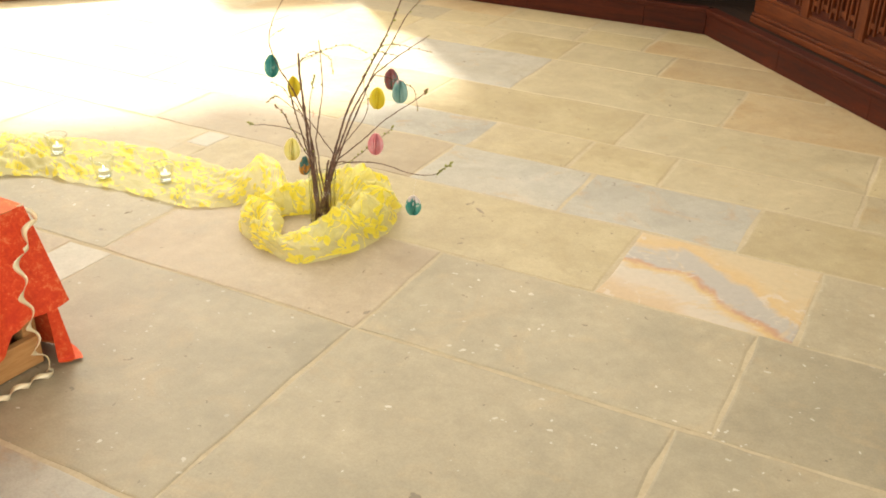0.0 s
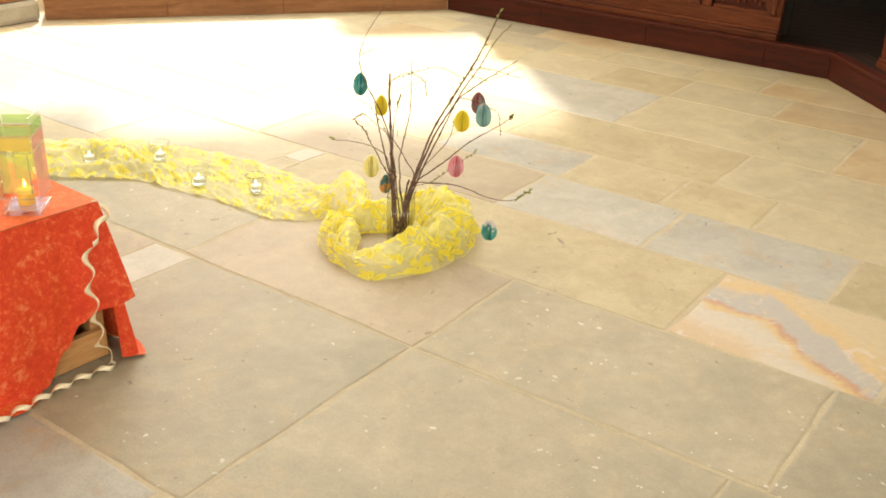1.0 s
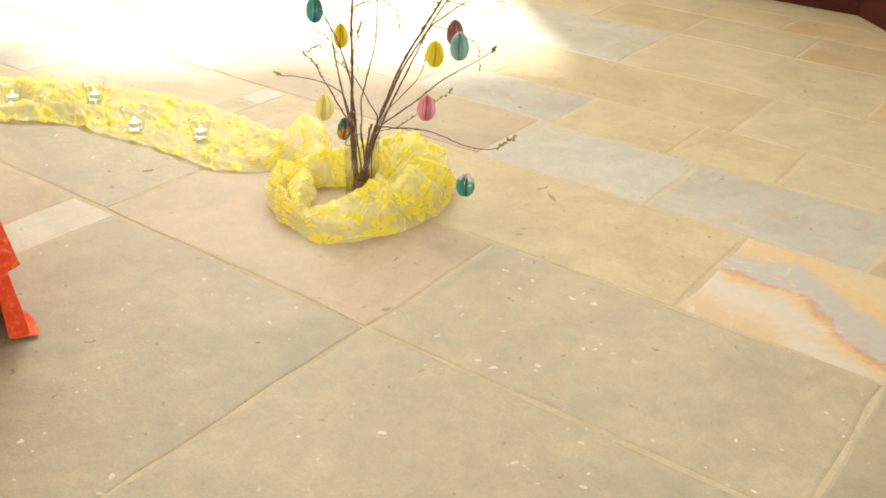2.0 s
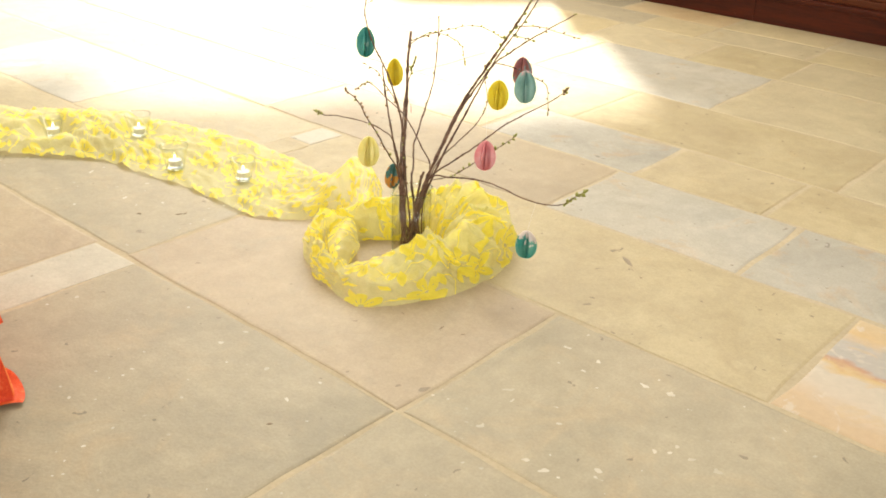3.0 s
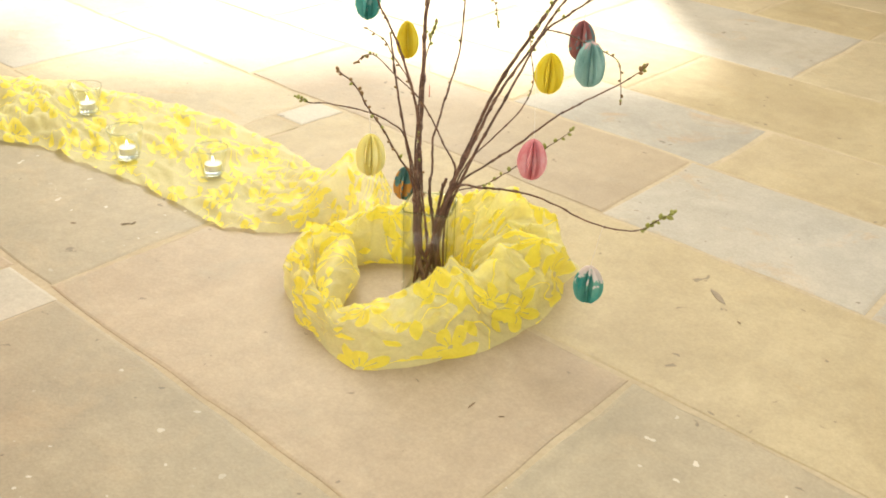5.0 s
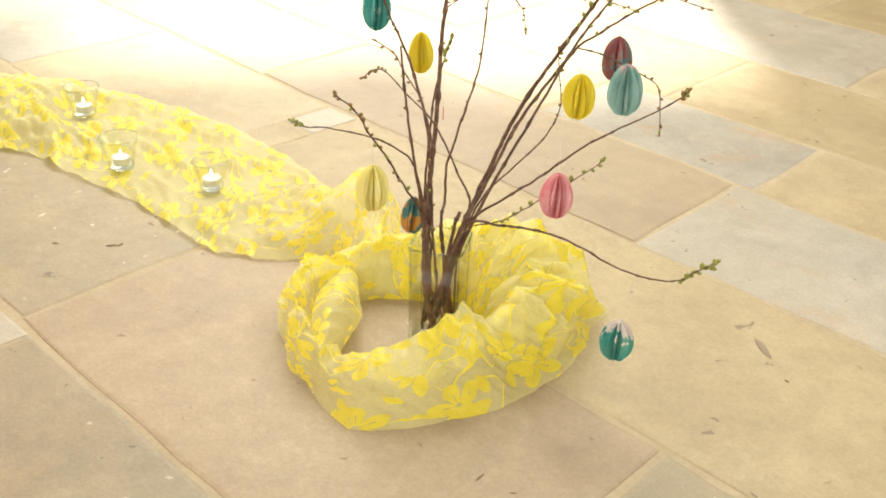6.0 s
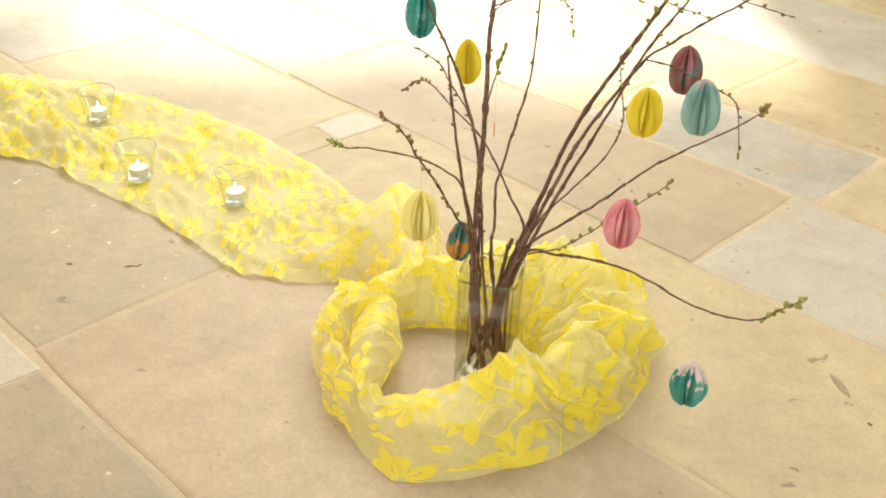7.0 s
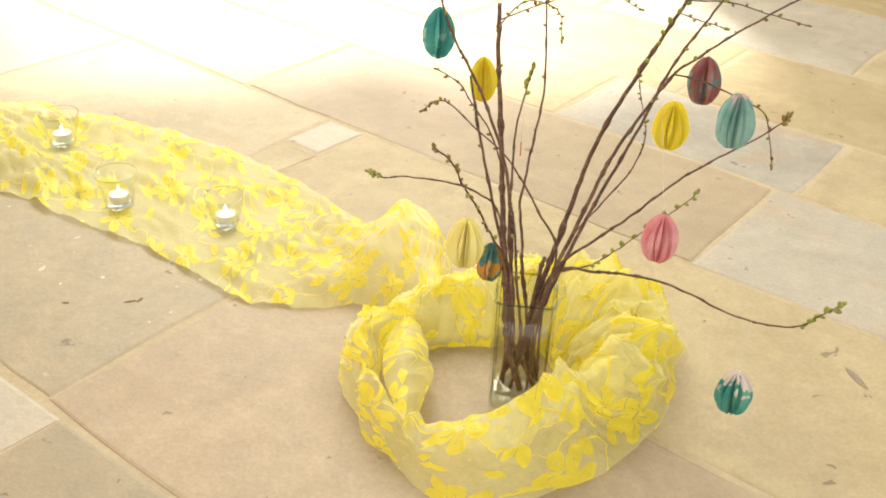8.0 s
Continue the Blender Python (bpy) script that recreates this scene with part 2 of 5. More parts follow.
def wall_box(name, p, q, z0, z1, thick, material, label, out, parent=None):
    """A slab that stands on the line p to q and lies to its outer side."""
    d = (q - p).normalized()
    n = Vector((-d.y, d.x)) * out
    bm = bmesh.new()
    length = (q - p).length
    add_box(bm, (0, min(0, out * thick), z0), (length, max(0, out * thick), z1), 0.0)
    ob = part(name, bm, material, parent)
    ob.matrix_world = Matrix.Translation((p.x, p.y, 0)) @ Matrix.Rotation(math.atan2(d.y, d.x), 4, "Z")
    return tagged(ob, label, kind="structure")


def wall_with_openings(name, p, q, height, thick, openings, out, label):
    """A wall on the line p to q; openings as (from, to, sill, head) along it, with pointed heads."""
    d = (q - p).normalized()
    length = (q - p).length
    bm = bmesh.new()
    at = 0.0
    y0, y1 = min(0, out * thick), max(0, out * thick)
    for a, b, s, h in openings:
        if a > at + 0.01:
            add_box(bm, (at, y0, 0), (a, y1, height))
        add_box(bm, (a, y0, 0), (b, y1, s))
        rise, n = (b - a) * 0.09, 10
        for k in range(n):
            xa, xb = a + (b - a) * k / n, a + (b - a) * (k + 1) / n
            u = abs((xa + xb) / 2 - (a + b) / 2) / ((b - a) / 2)
            add_box(bm, (xa, y0, h - rise * u ** 2), (xb, y1, height))
        at = b
    add_box(bm, (at, y0, 0), (length, y1, height))
    ob = part(name, bm, PLASTER)
    ob.matrix_world = Matrix.Translation((p.x, p.y, 0)) @ Matrix.Rotation(math.atan2(d.y, d.x), 4, "Z")
    return tagged(ob, label, kind="structure")


floor = part("floor", box((-4.6, -6.4, -0.20), (4.6, 6.2, -0.0016)), MORTAR)
tagged(floor, "sandstone flag floor with sandy mortar joints", "floor", kind="structure")

NW, NE_, E_, SE, SW = Vector((-3.6, 4.0)), Vector((0.35, 5.25)), Vector((3.55, 3.1)), Vector((4.1, -6.0)), Vector((-3.6, -6.0))
# Unseen wall; its sills and heads are set to shape the sun patch.
wall_with_openings("wall_north", NW, NE_, 7.0, 0.45, [(0.05, 1.72, 0.95, 3.18), (1.72, 2.86, 1.20, 3.46), (2.86, 4.02, 1.75, 3.64)], 1, "unseen cream plaster apse wall, openings shaped for the sun patch")
# Unseen walls that close the room; openings added to go with the fill lamps.
wall_with_openings("wall_northeast", NE_, E_, 7.0, 0.45, [(0.85, 3.05, 1.9, 5.2)], 1, "unseen cream plaster apse wall with an added window opening")
wall_with_openings("wall_east", E_, SE, 7.0, 0.45, [(2.0, 5.4, 1.3, 4.9)], 1, "unseen cream plaster wall with an added window opening")
wall_with_openings("wall_south", SE, SW, 7.0, 0.45, [(1.8, 5.8, 0.6, 3.8)], 1, "unseen cream plaster wall with an added window opening")
wall_with_openings("wall_west", SW, NW, 7.0, 0.45, [(3.0, 6.6, 1.3, 4.9)], 1, "unseen cream plaster wall with an added window opening")
# Unseen ceiling, added to close the room above.
ceiling = part("ceiling", box((-4.6, -6.6, 7.0), (4.8, 6.2, 7.3)), PLASTER)
tagged(ceiling, "unseen cream plaster ceiling", "ceiling", kind="structure")


# ---------------------------------------------------------------- wooden step and choir stalls
def step_run(p, q, depth, material, top_material, label, past=0.0):
    """A wooden step along p to q with a proud nosing, jointed risers and a boarded top."""
    d = (q - p).normalized()
    length = (q - p).length
    root = thing("step", (p.x, p.y, 0), label, "step", turn=math.degrees(math.atan2(d.y, d.x)))
    root["kind"] = "structure"
    x = 0.0
    while x < length - 0.01:
        w = min(0.72, length - x)
        part("riser_board", box((x + 0.001, 0.0, 0.0), (x + w - 0.001, 0.022, STEP - 0.024), 0.002), material, root)
        x += w
    part("nosing", box((0.0, -0.012, STEP - 0.024), (length, 0.05, STEP), 0.005), material, root)
    part("fillet", box((0.0, -0.005, STEP - 0.036), (length, 0.0, STEP - 0.0245), 0.002), material, root)
    y = 0.0505
    while y < depth:
        part("floor_board", box((0.0, y + 0.001, STEP - 0.03), (length + past, y + 0.119, STEP - 0.001 - past * 0.003), 0.002), top_material, root)
        y += 0.12
    return root


step_run(A, B, 0.9, OAK_STEP, OAK_FLOOR, "orange-brown wooden step of the choir floor")
step_run(B, C, 1.3, OAK_DARK, OAK_FLOOR, "dark red wooden step below the choir stalls", 0.9)
step_run(C, D, 0.9, OAK_DARK, OAK_FLOOR, "dark red wooden step below the choir stalls")
step_run(D, E2, 0.9, OAK_DARK, OAK_FLOOR, "dark red wooden step below the choir stalls")


def rounded_pier():
    bm = bmesh.new()
    add_box(bm, (-0.9, 0.0, 0.0), (0.0, 0.42, 0.13), 0.03)
    ob = part("pier_base", bm, STONE["pale"], smooth=False)
    ob.matrix_world = Matrix.Translation((-2.345, 2.985, 0)) @ Matrix.Rotation(math.atan2(0.21, 0.15) , 4, "Z")
    part("torus_moulding", box((-0.9, 0.014, 0.131), (-0.012, 0.42, 0.165), 0.012), OAK_STEP, ob)
    return tagged(ob, "pale sandstone pier base with a wooden ledge", "pier base", kind="structure")


rounded_pier()


def stall_front(p, q, panels, label, ends=(True, True)):
    """A panelled oak stall front with carved tracery panels, standing on the step."""
    d = (q - p).normalized()
    length = (q - p).length
    root = thing("choir_stall", (p.x, p.y, STEP), label, "choir stall", "choir stalls", turn=math.degrees(math.atan2(d.y, d.x)))
    h = 0.95
    part("plinth_rail", box((0, -0.012, 0.0), (length, 0.05, 0.035), 0.006), OAK_RED, root)
    part("plinth_moulding", box((0, -0.004, 0.0352), (length, 0.045, 0.055), 0.008), OAK_RED, root)
    part("bottom_rail", box((0, 0.006, 0.0552), (length, 0.04, 0.13), 0.004), OAK_RED, root)
    part("top_rail", box((0, 0.006, h - 0.12), (length, 0.04, h - 0.03), 0.004), OAK_RED, root)
    part("capping", box((-0.01, -0.03, h - 0.0298), (length + 0.01, 0.16, h), 0.008), OAK_RED, root)
    pitch = length / panels
    for k in range(panels + 1):
        w = 0.06 if 0 < k < panels else 0.085
        x = min(max(k * pitch, w / 2), length - w / 2)
        part("stile", box((x - w / 2, 0.004, 0.1302), (x + w / 2, 0.042, h - 0.1202), 0.004), OAK_RED_UP, root)
        if k in (0, panels):
            bm = lathe([(0, 0.131), (0.020, 0.132), (0.022, 0.15), (0.012, 0.165), (0.024, 0.20), (0.012, 0.235), (0.020, 0.26), (0.014, 0.29), (0.023, 0.33), (0.012, 0.37), (0.018, 0.42), (0.012, 0.50), (0.012, 0.70), (0.02, 0.78), (0, 0.80)], 12)
            part("carved_shaft", bm, OAK_RED_UP, root, smooth=True).location = (x, 0.006, 0)
    for k in range(panels):
        x0, x1 = k * pitch + 0.04, (k + 1) * pitch - 0.04
        if k == 0:
            x0 += 0.04
        if k == panels - 1:
            x1 -= 0.04
        panel = part("panel", box((x0, 0.024, 0.1302), (x1, 0.036, h - 0.1202)), OAK_DARK, root)
        n = 5
        for j in range(n):
            a, b = x0 + (x1 - x0) * (j + 0.12) / n, x0 + (x1 - x0) * (j + 0.88) / n
            bm = bmesh.new()
            add_box(bm, (a, 0.010, 0.17 + 0.02 * (j % 2)), (a + 0.012, 0.0235, h - 0.17), 0.002)
            add_box(bm, (b - 0.012, 0.010, 0.17 + 0.02 * (j % 2)), (b, 0.0235, h - 0.17), 0.002)
            add_box(bm, (a + 0.0125, 0.012, 0.20), (b - 0.0125, 0.0235, 0.225), 0.002)
            add_box(bm, (a + 0.0125, 0.012, 0.42), (b - 0.0125, 0.0235, 0.445), 0.002)
            part("tracery_fold", bm, OAK_RED_UP, panel)
        part("panel_bead", box((x0, 0.008, 0.1302), (x1, 0.0235, 0.150), 0.004), OAK_RED, panel)
        part("panel_bead", box((x0, 0.008, h - 0.142), (x1, 0.0235, h - 0.1204), 0.004), OAK_RED, panel)
    return root


dBC = (C - B).normalized()
inBC = Vector((-dBC.y, dBC.x))
stall_front(B + inBC * 0.075 + dBC * 0.03, Vector((1.935, 2.545)) + inBC * 0.02, 5, "red-brown carved oak choir stall front with tracery panels")
dCD = (D - C).normalized()
inCD = Vector((-dCD.y, dCD.x))
stall_front(C + inCD * 0.085 + dCD * 0.31, D + inCD * 0.085, 3, "red-brown carved oak choir stall front beside the dark gap")
dDE = (E2 - D).normalized()
inDE = Vector((-dDE.y, dDE.x))
stall_front(D + inDE * 0.085 + dDE * 0.02, E2 + inDE * 0.085, 14, "long red-brown carved oak choir stall front")
# Boarding and an unseen roof added to block light, so the gap stays dark.
wall_box("partition", B + inBC * 1.28, C + inBC * 1.28 + dBC * 1.2, 0, 2.2, 0.06, SHADE_BOARDS, "boarding added behind the choir stalls, near-black for the shade there", 1)
shade_canopy = wall_box("shade_canopy", B + inBC * 0.24, C + inBC * 0.24 + dBC * 1.0, 2.2, 2.26, 1.1, SHADE_BOARDS, "unseen wooden roof added to keep light off the choir stalls", 1)
wall_box("stall_back", B + inBC * 0.26, Vector((1.935, 2.545)) + inBC * 0.2, STEP, 2.2, 0.05, SHADE_BOARDS, "high back of the choir stalls, near-black for the shade there", 1)
wall_box("partition_side", C + inCD * 0.86, D + inCD * 0.86, 0, 2.2, 0.05, SHADE_BOARDS, "boarding added behind the choir stalls, near-black for the shade there", 1)


# ---------------------------------------------------------------- glass, cloth, paper, bark
def glass(name, tint=(1, 1, 1), gloss=1.0):
    """Thin clear glass: light goes straight on, with a mirror gloss that grows at grazing angles."""
    m, n, l, b = nodes_of(name)
    tr, gl, fr, mx = n.new("ShaderNodeBsdfTransparent"), n.new("ShaderNodeBsdfGlossy"), n.new("ShaderNodeLayerWeight"), n.new("ShaderNodeMixShader")
    tr.inputs[0].default_value = (*tint, 1)
    gl.inputs["Roughness"].default_value = 0.02
    edge = maths(n, l, "POWER", fr.outputs["Facing"], 3.0)
    l.new(maths(n, l, "MULTIPLY_ADD", edge, 0.42 * gloss, 0.02 * gloss), mx.inputs[0])
    l.new(tr.outputs[0], mx.inputs[1])
    l.new(gl.outputs[0], mx.inputs[2])
    l.new(mx.outputs[0], n["Material Output"].inputs[0])
    return m


GLASS = glass("clear_glass", (0.985, 0.992, 0.985))
VASE_GLASS = glass("thick_vase_glass", (0.985, 0.988, 0.97), 0.8)
CORNER_GLASS = glass("thick_glass_corner", (0.80, 0.83, 0.76), 1.6)
RIM_GLASS = glass("polished_glass_rim", (0.84, 0.88, 0.84), 1.0)
BASE_GLASS = glass("thick_glass_base", (0.94, 0.97, 0.96), 3.0)
WATER = glass("water", (0.97, 0.94, 0.87), 0.12)


def film(name, color, opacity):
    """Thin coloured foil on glass."""
    m, n, l, b = nodes_of(name)
    tr, mx = n.new("ShaderNodeBsdfTransparent"), n.new("ShaderNodeMixShader")
    tr.inputs[0].default_value = (*color, 1)
    b.inputs["Base Color"].default_value, b.inputs["Roughness"].default_value = (*color, 1), 0.15
    mx.inputs[0].default_value = opacity
    l.new(tr.outputs[0], mx.inputs[1])
    l.new(b.outputs[0], mx.inputs[2])
    l.new(mx.outputs[0], n["Material Output"].inputs[0])
    return m


def organza():
    """Sheer yellow cloth with woven opaque flowers, leaves and tendrils, in metres of the cloth's own map."""
    m, n, l, b = nodes_of("yellow_organza")
    uv = n.new("ShaderNodeUVMap")
    uv.uv_map = "cloth"
    warp = n.new("ShaderNodeVectorMath")
    warp.operation = "MULTIPLY_ADD"
    wn = n.new("ShaderNodeTexNoise")
    wn.inputs["Scale"].default_value = 14
    l.new(uv.outputs[0], wn.inputs["Vector"])
    l.new(wn.outputs["Color"], warp.inputs[0])
    warp.inputs[1].default_value = (0.018, 0.018, 0)
    l.new(uv.outputs[0], warp.inputs[2])
    p = warp.outputs[0]

    def cells(scale, shift, chance):
        """The nearest of the scattered spots: the way from it, its distance and two random numbers."""
        vo = n.new("ShaderNodeTexVoronoi")
        vo.voronoi_dimensions, vo.feature = "2D", "F1"
        vo.inputs["Scale"].default_value, vo.inputs["Randomness"].default_value = scale, chance
        mv, diff, sep, sc, ln = n.new("ShaderNodeVectorMath"), n.new("ShaderNodeVectorMath"), n.new("ShaderNodeSeparateXYZ"), n.new("ShaderNodeSeparateColor"), n.new("ShaderNodeVectorMath")
        mv.operation, diff.operation, ln.operation = "ADD", "SUBTRACT", "LENGTH"
        mv.inputs[1].default_value = (shift, shift * 1.7, 0)
        l.new(p, mv.inputs[0])
        l.new(mv.outputs[0], vo.inputs["Vector"])
        l.new(mv.outputs[0], diff.inputs[0])
        l.new(vo.outputs["Position"], diff.inputs[1])
        l.new(diff.outputs[0], sep.inputs[0])
        l.new(diff.outputs[0], ln.inputs[0])
        l.new(vo.outputs["Color"], sc.inputs[0])
        return sep.outputs[0], sep.outputs[1], ln.outputs["Value"], sc.outputs[0], sc.outputs[1]

    def flowers(scale, petals, reach, shift):
        x, y, dist, r1, r2 = cells(scale, shift, 0.7)
        ang = maths(n, l, "MULTIPLY_ADD", r1, 6.28, maths(n, l, "ARCTAN2", y, x))
        wave = maths(n, l, "ABSOLUTE", maths(n, l, "COSINE", maths(n, l, "MULTIPLY", ang, petals / 2)))
        size = maths(n, l, "MULTIPLY_ADD", r2, 0.35 * reach, 0.8 * reach)
        lim = maths(n, l, "MULTIPLY", size, maths(n, l, "MULTIPLY_ADD", maths(n, l, "POWER", wave, 0.55), 0.95, 0.04))
        # a sheer slit runs up each petal and the eye of the flower stays sheer
        slit = maths(n, l, "MULTIPLY", maths(n, l, "GREATER_THAN", wave, 0.995), maths(n, l, "LESS_THAN", dist, maths(n, l, "MULTIPLY", size, 0.55)))
        eye = maths(n, l, "LESS_THAN", dist, maths(n, l, "MULTIPLY", size, 0.13))
        sheer = maths(n, l, "SUBTRACT", 1.0, maths(n, l, "MAXIMUM", slit, eye))
        return maths(n, l, "MULTIPLY", maths(n, l, "LESS_THAN", dist, lim), sheer)

    def leaves(scale, length, width, shift):
        x, y, dist, r1, r2 = cells(scale, shift, 0.9)
        c, d = maths(n, l, "COSINE", maths(n, l, "MULTIPLY", r1, 6.28)), maths(n, l, "SINE", maths(n, l, "MULTIPLY", r1, 6.28))
        along = maths(n, l, "ADD", maths(n, l, "MULTIPLY", x, c), maths(n, l, "MULTIPLY", y, d))
        across = maths(n, l, "SUBTRACT", maths(n, l, "MULTIPLY", y, c), maths(n, l, "MULTIPLY", x, d))
        u = maths(n, l, "DIVIDE", along, maths(n, l, "MULTIPLY_ADD", r2, 0.5 * length, 0.7 * length))
        lens = maths(n, l, "MULTIPLY", maths(n, l, "SUBTRACT", 1.0, maths(n, l, "MULTIPLY", u, u)), width)
        return maths(n, l, "LESS_THAN", maths(n, l, "ABSOLUTE", across), lens)

    pat = maths(n, l, "MAXIMUM", flowers(7.0, 5, 0.053, 0.0), leaves(9.0, 0.030, 0.013, 0.37))
    pat = maths(n, l, "MAXIMUM", pat, leaves(11.0, 0.022, 0.009, 1.91))
    vine = noise_node(n, l, p, 8.0, 1.0, 0.4, 0.9)
    patch = noise_node(n, l, p, 5.0, 1.0)
    band = maths(n, l, "LESS_THAN", maths(n, l, "ABSOLUTE", maths(n, l, "SUBTRACT", vine, 0.5)), maths(n, l, "MULTIPLY_ADD", patch, 0.05, -0.018))
    pat = maths(n, l, "MAXIMUM", pat, band)
    weave = noise_node(n, l, p, 160, 2)
    b.inputs["Roughness"].default_value = 0.42
    b.inputs["Sheen Weight"].default_value = 0.25
    crinkle = noise_node(n, l, p, 26, 5, 0.65, 2.2)
    bumped(n, l, b, crinkle, 0.30, 0.006)
    l.new(mixed(n, l, pat, (0.985, 0.95, 0.50), (0.98, 0.86, 0.08)), b.inputs["Base Color"])
    tl, tr = n.new("ShaderNodeBsdfTranslucent"), n.new("ShaderNodeBsdfTransparent")
    l.new(mixed(n, l, pat, (1.0, 0.98, 0.60), (1.0, 0.91, 0.14)), tl.inputs[0])
    tr.inputs[0].default_value = (1.0, 0.995, 0.88, 1)
    m1, m2 = n.new("ShaderNodeMixShader"), n.new("ShaderNodeMixShader")
    m1.inputs[0].default_value = 0.42
    l.new(b.outputs[0], m1.inputs[1])
    l.new(tl.outputs[0], m1.inputs[2])
    l.new(maths(n, l, "ADD", maths(n, l, "MULTIPLY", pat, 0.38), maths(n, l, "MULTIPLY_ADD", weave, 0.14, 0.46)), m2.inputs[0])
    l.new(tr.outputs[0], m2.inputs[1])
    l.new(m1.outputs[0], m2.inputs[2])
    l.new(m2.outputs[0], n["Material Output"].inputs[0])
    return m


ORGANZA = organza()


def velvet():
    m, n, l, b = nodes_of("crushed_red_velvet")
    tc = n.new("ShaderNodeTexCoord")
    v = tc.outputs["Object"]
    big = noise_node(n, l, v, 24, 5, 0.7, 0.5)
    patch = noise_node(n, l, v, 85, 5, 0.7, 0.6)
    f = maths(n, l, "MULTIPLY_ADD", patch, 0.55, maths(n, l, "MULTIPLY", big, 0.5))
    l.new(ramp(n, l, f, [(0.42, (0.60, 0.028, 0.004)), (0.55, (0.72, 0.055, 0.008)), (0.67, (0.82, 0.22, 0.08))]), b.inputs["Base Color"])
    b.inputs["Roughness"].default_value = 0.7
    b.inputs["Sheen Weight"].default_value, b.inputs["Sheen Roughness"].default_value = 1.0, 0.5
    b.inputs["Sheen Tint"].default_value = (1.0, 0.36, 0.09, 1)
    bumped(n, l, b, f, 0.5, 0.004)
    return m


VELVET = velvet()
RIBBON = rough_paint("gold_ribbon", (0.84, 0.68, 0.40), (0.93, 0.84, 0.62), 30, 0.3, 0.1, 0.001, 0.1, 0.6)


def bark():
    m, n, l, b = nodes_of("brown_bark")
    tc = n.new("ShaderNodeTexCoord")
    x = noise_node(n, l, tc.outputs["Object"], 60, 5, 0.65)
    y = noise_node(n, l, tc.outputs["Object"], 260, 3, 0.6)
    f = maths(n, l, "MULTIPLY_ADD", y, 0.4, maths(n, l, "MULTIPLY", x, 0.65))
    l.new(ramp(n, l, f, [(0.36, (0.040, 0.018, 0.011)), (0.55, (0.13, 0.064, 0.038)), (0.74, (0.29, 0.175, 0.105))]), b.inputs["Base Color"])
    b.inputs["Roughness"].default_value = 0.6
    bumped(n, l, b, f, 0.5, 0.001)
    return m


BARK = bark()
BUD = rough_paint("green_bud", (0.16, 0.17, 0.03), (0.42, 0.44, 0.12), 90, 0.6, 0.4, 0.001)
BUD_BROWN = rough_paint("brown_bud", (0.16, 0.08, 0.03), (0.36, 0.24, 0.10), 90, 0.6, 0.4, 0.001)


def paper(name, a, b2, c=None, split=0.5, top=None):
    m, n, l, b = nodes_of(name)
    tc = n.new("ShaderNodeTexCoord")
    v = tc.outputs["Object"]
    x = noise_node(n, l, v, 34, 4, 0.6)
    col = mixed(n, l, ramp(n, l, x, [(0.35, 0.0), (0.65, 1.0)]), a, b2)
    if c:
        patch = noise_node(n, l, v, 44, 2, 0.45, 0.6)
        if top is not None:
            # printed more thickly towards the top of the egg
            up = n.new("ShaderNodeSeparateXYZ")
            l.new(v, up.inputs[0])
            patch = maths(n, l, "MULTIPLY_ADD", maths(n, l, "SUBTRACT", up.outputs[2], top), 14.0, patch)
        col = mixed(n, l, ramp(n, l, patch, [(split, 0.0), (split + 0.03, 1.0)]), col, c)
    fibre = noise_node(n, l, v, 420, 2)
    col = mixed(n, l, 0.3, col, ramp(n, l, fibre, [(0.3, (0.4, 0.4, 0.4)), (0.7, (0.6, 0.6, 0.6))]), "OVERLAY")
    l.new(col, b.inputs["Base Color"])
    b.inputs["Roughness"].default_value = 0.75
    tl, mx = n.new("ShaderNodeBsdfTranslucent"), n.new("ShaderNodeMixShader")
    l.new(col, tl.inputs[0])
    mx.inputs[0].default_value = 0.22
    l.new(b.outputs[0], mx.inputs[1])
    l.new(tl.outputs[0], mx.inputs[2])
    l.new(mx.outputs[0], n["Material Output"].inputs[0])
    return m


THREAD = rough_paint("pale_thread", (0.55, 0.52, 0.46), (0.70, 0.66, 0.58), 60, 0.7)
WAX = rough_paint("white_wax", (0.82, 0.80, 0.76), (0.90, 0.88, 0.84), 20, 0.4, 0.1, 0.001)
YELLOW_WAX = rough_paint("yellow_wax", (0.80, 0.42, 0.06), (0.90, 0.56, 0.10), 20, 0.4, 0.1, 0.001)
ALU = rough_paint("thin_aluminium", (0.80, 0.80, 0.79), (0.88, 0.88, 0.87), 40, 0.3, 0.1, 0.0005, 0.35, 0.5)
WICK = rough_paint("charred_wick", (0.02, 0.02, 0.02), (0.06, 0.05, 0.05), 60, 0.9)
FLAME, fn, fl, fb = nodes_of("candle_flame")
fb.inputs["Base Color"].default_value = (1.0, 0.8, 0.4, 1)
fb.inputs["Emission Color"].default_value = (1.0, 0.72, 0.30, 1)
fb.inputs["Emission Strength"].default_value = 14.0


# ---------------------------------------------------------------- vase and water
VASE = Vector((0.050, -0.006, 0.0))


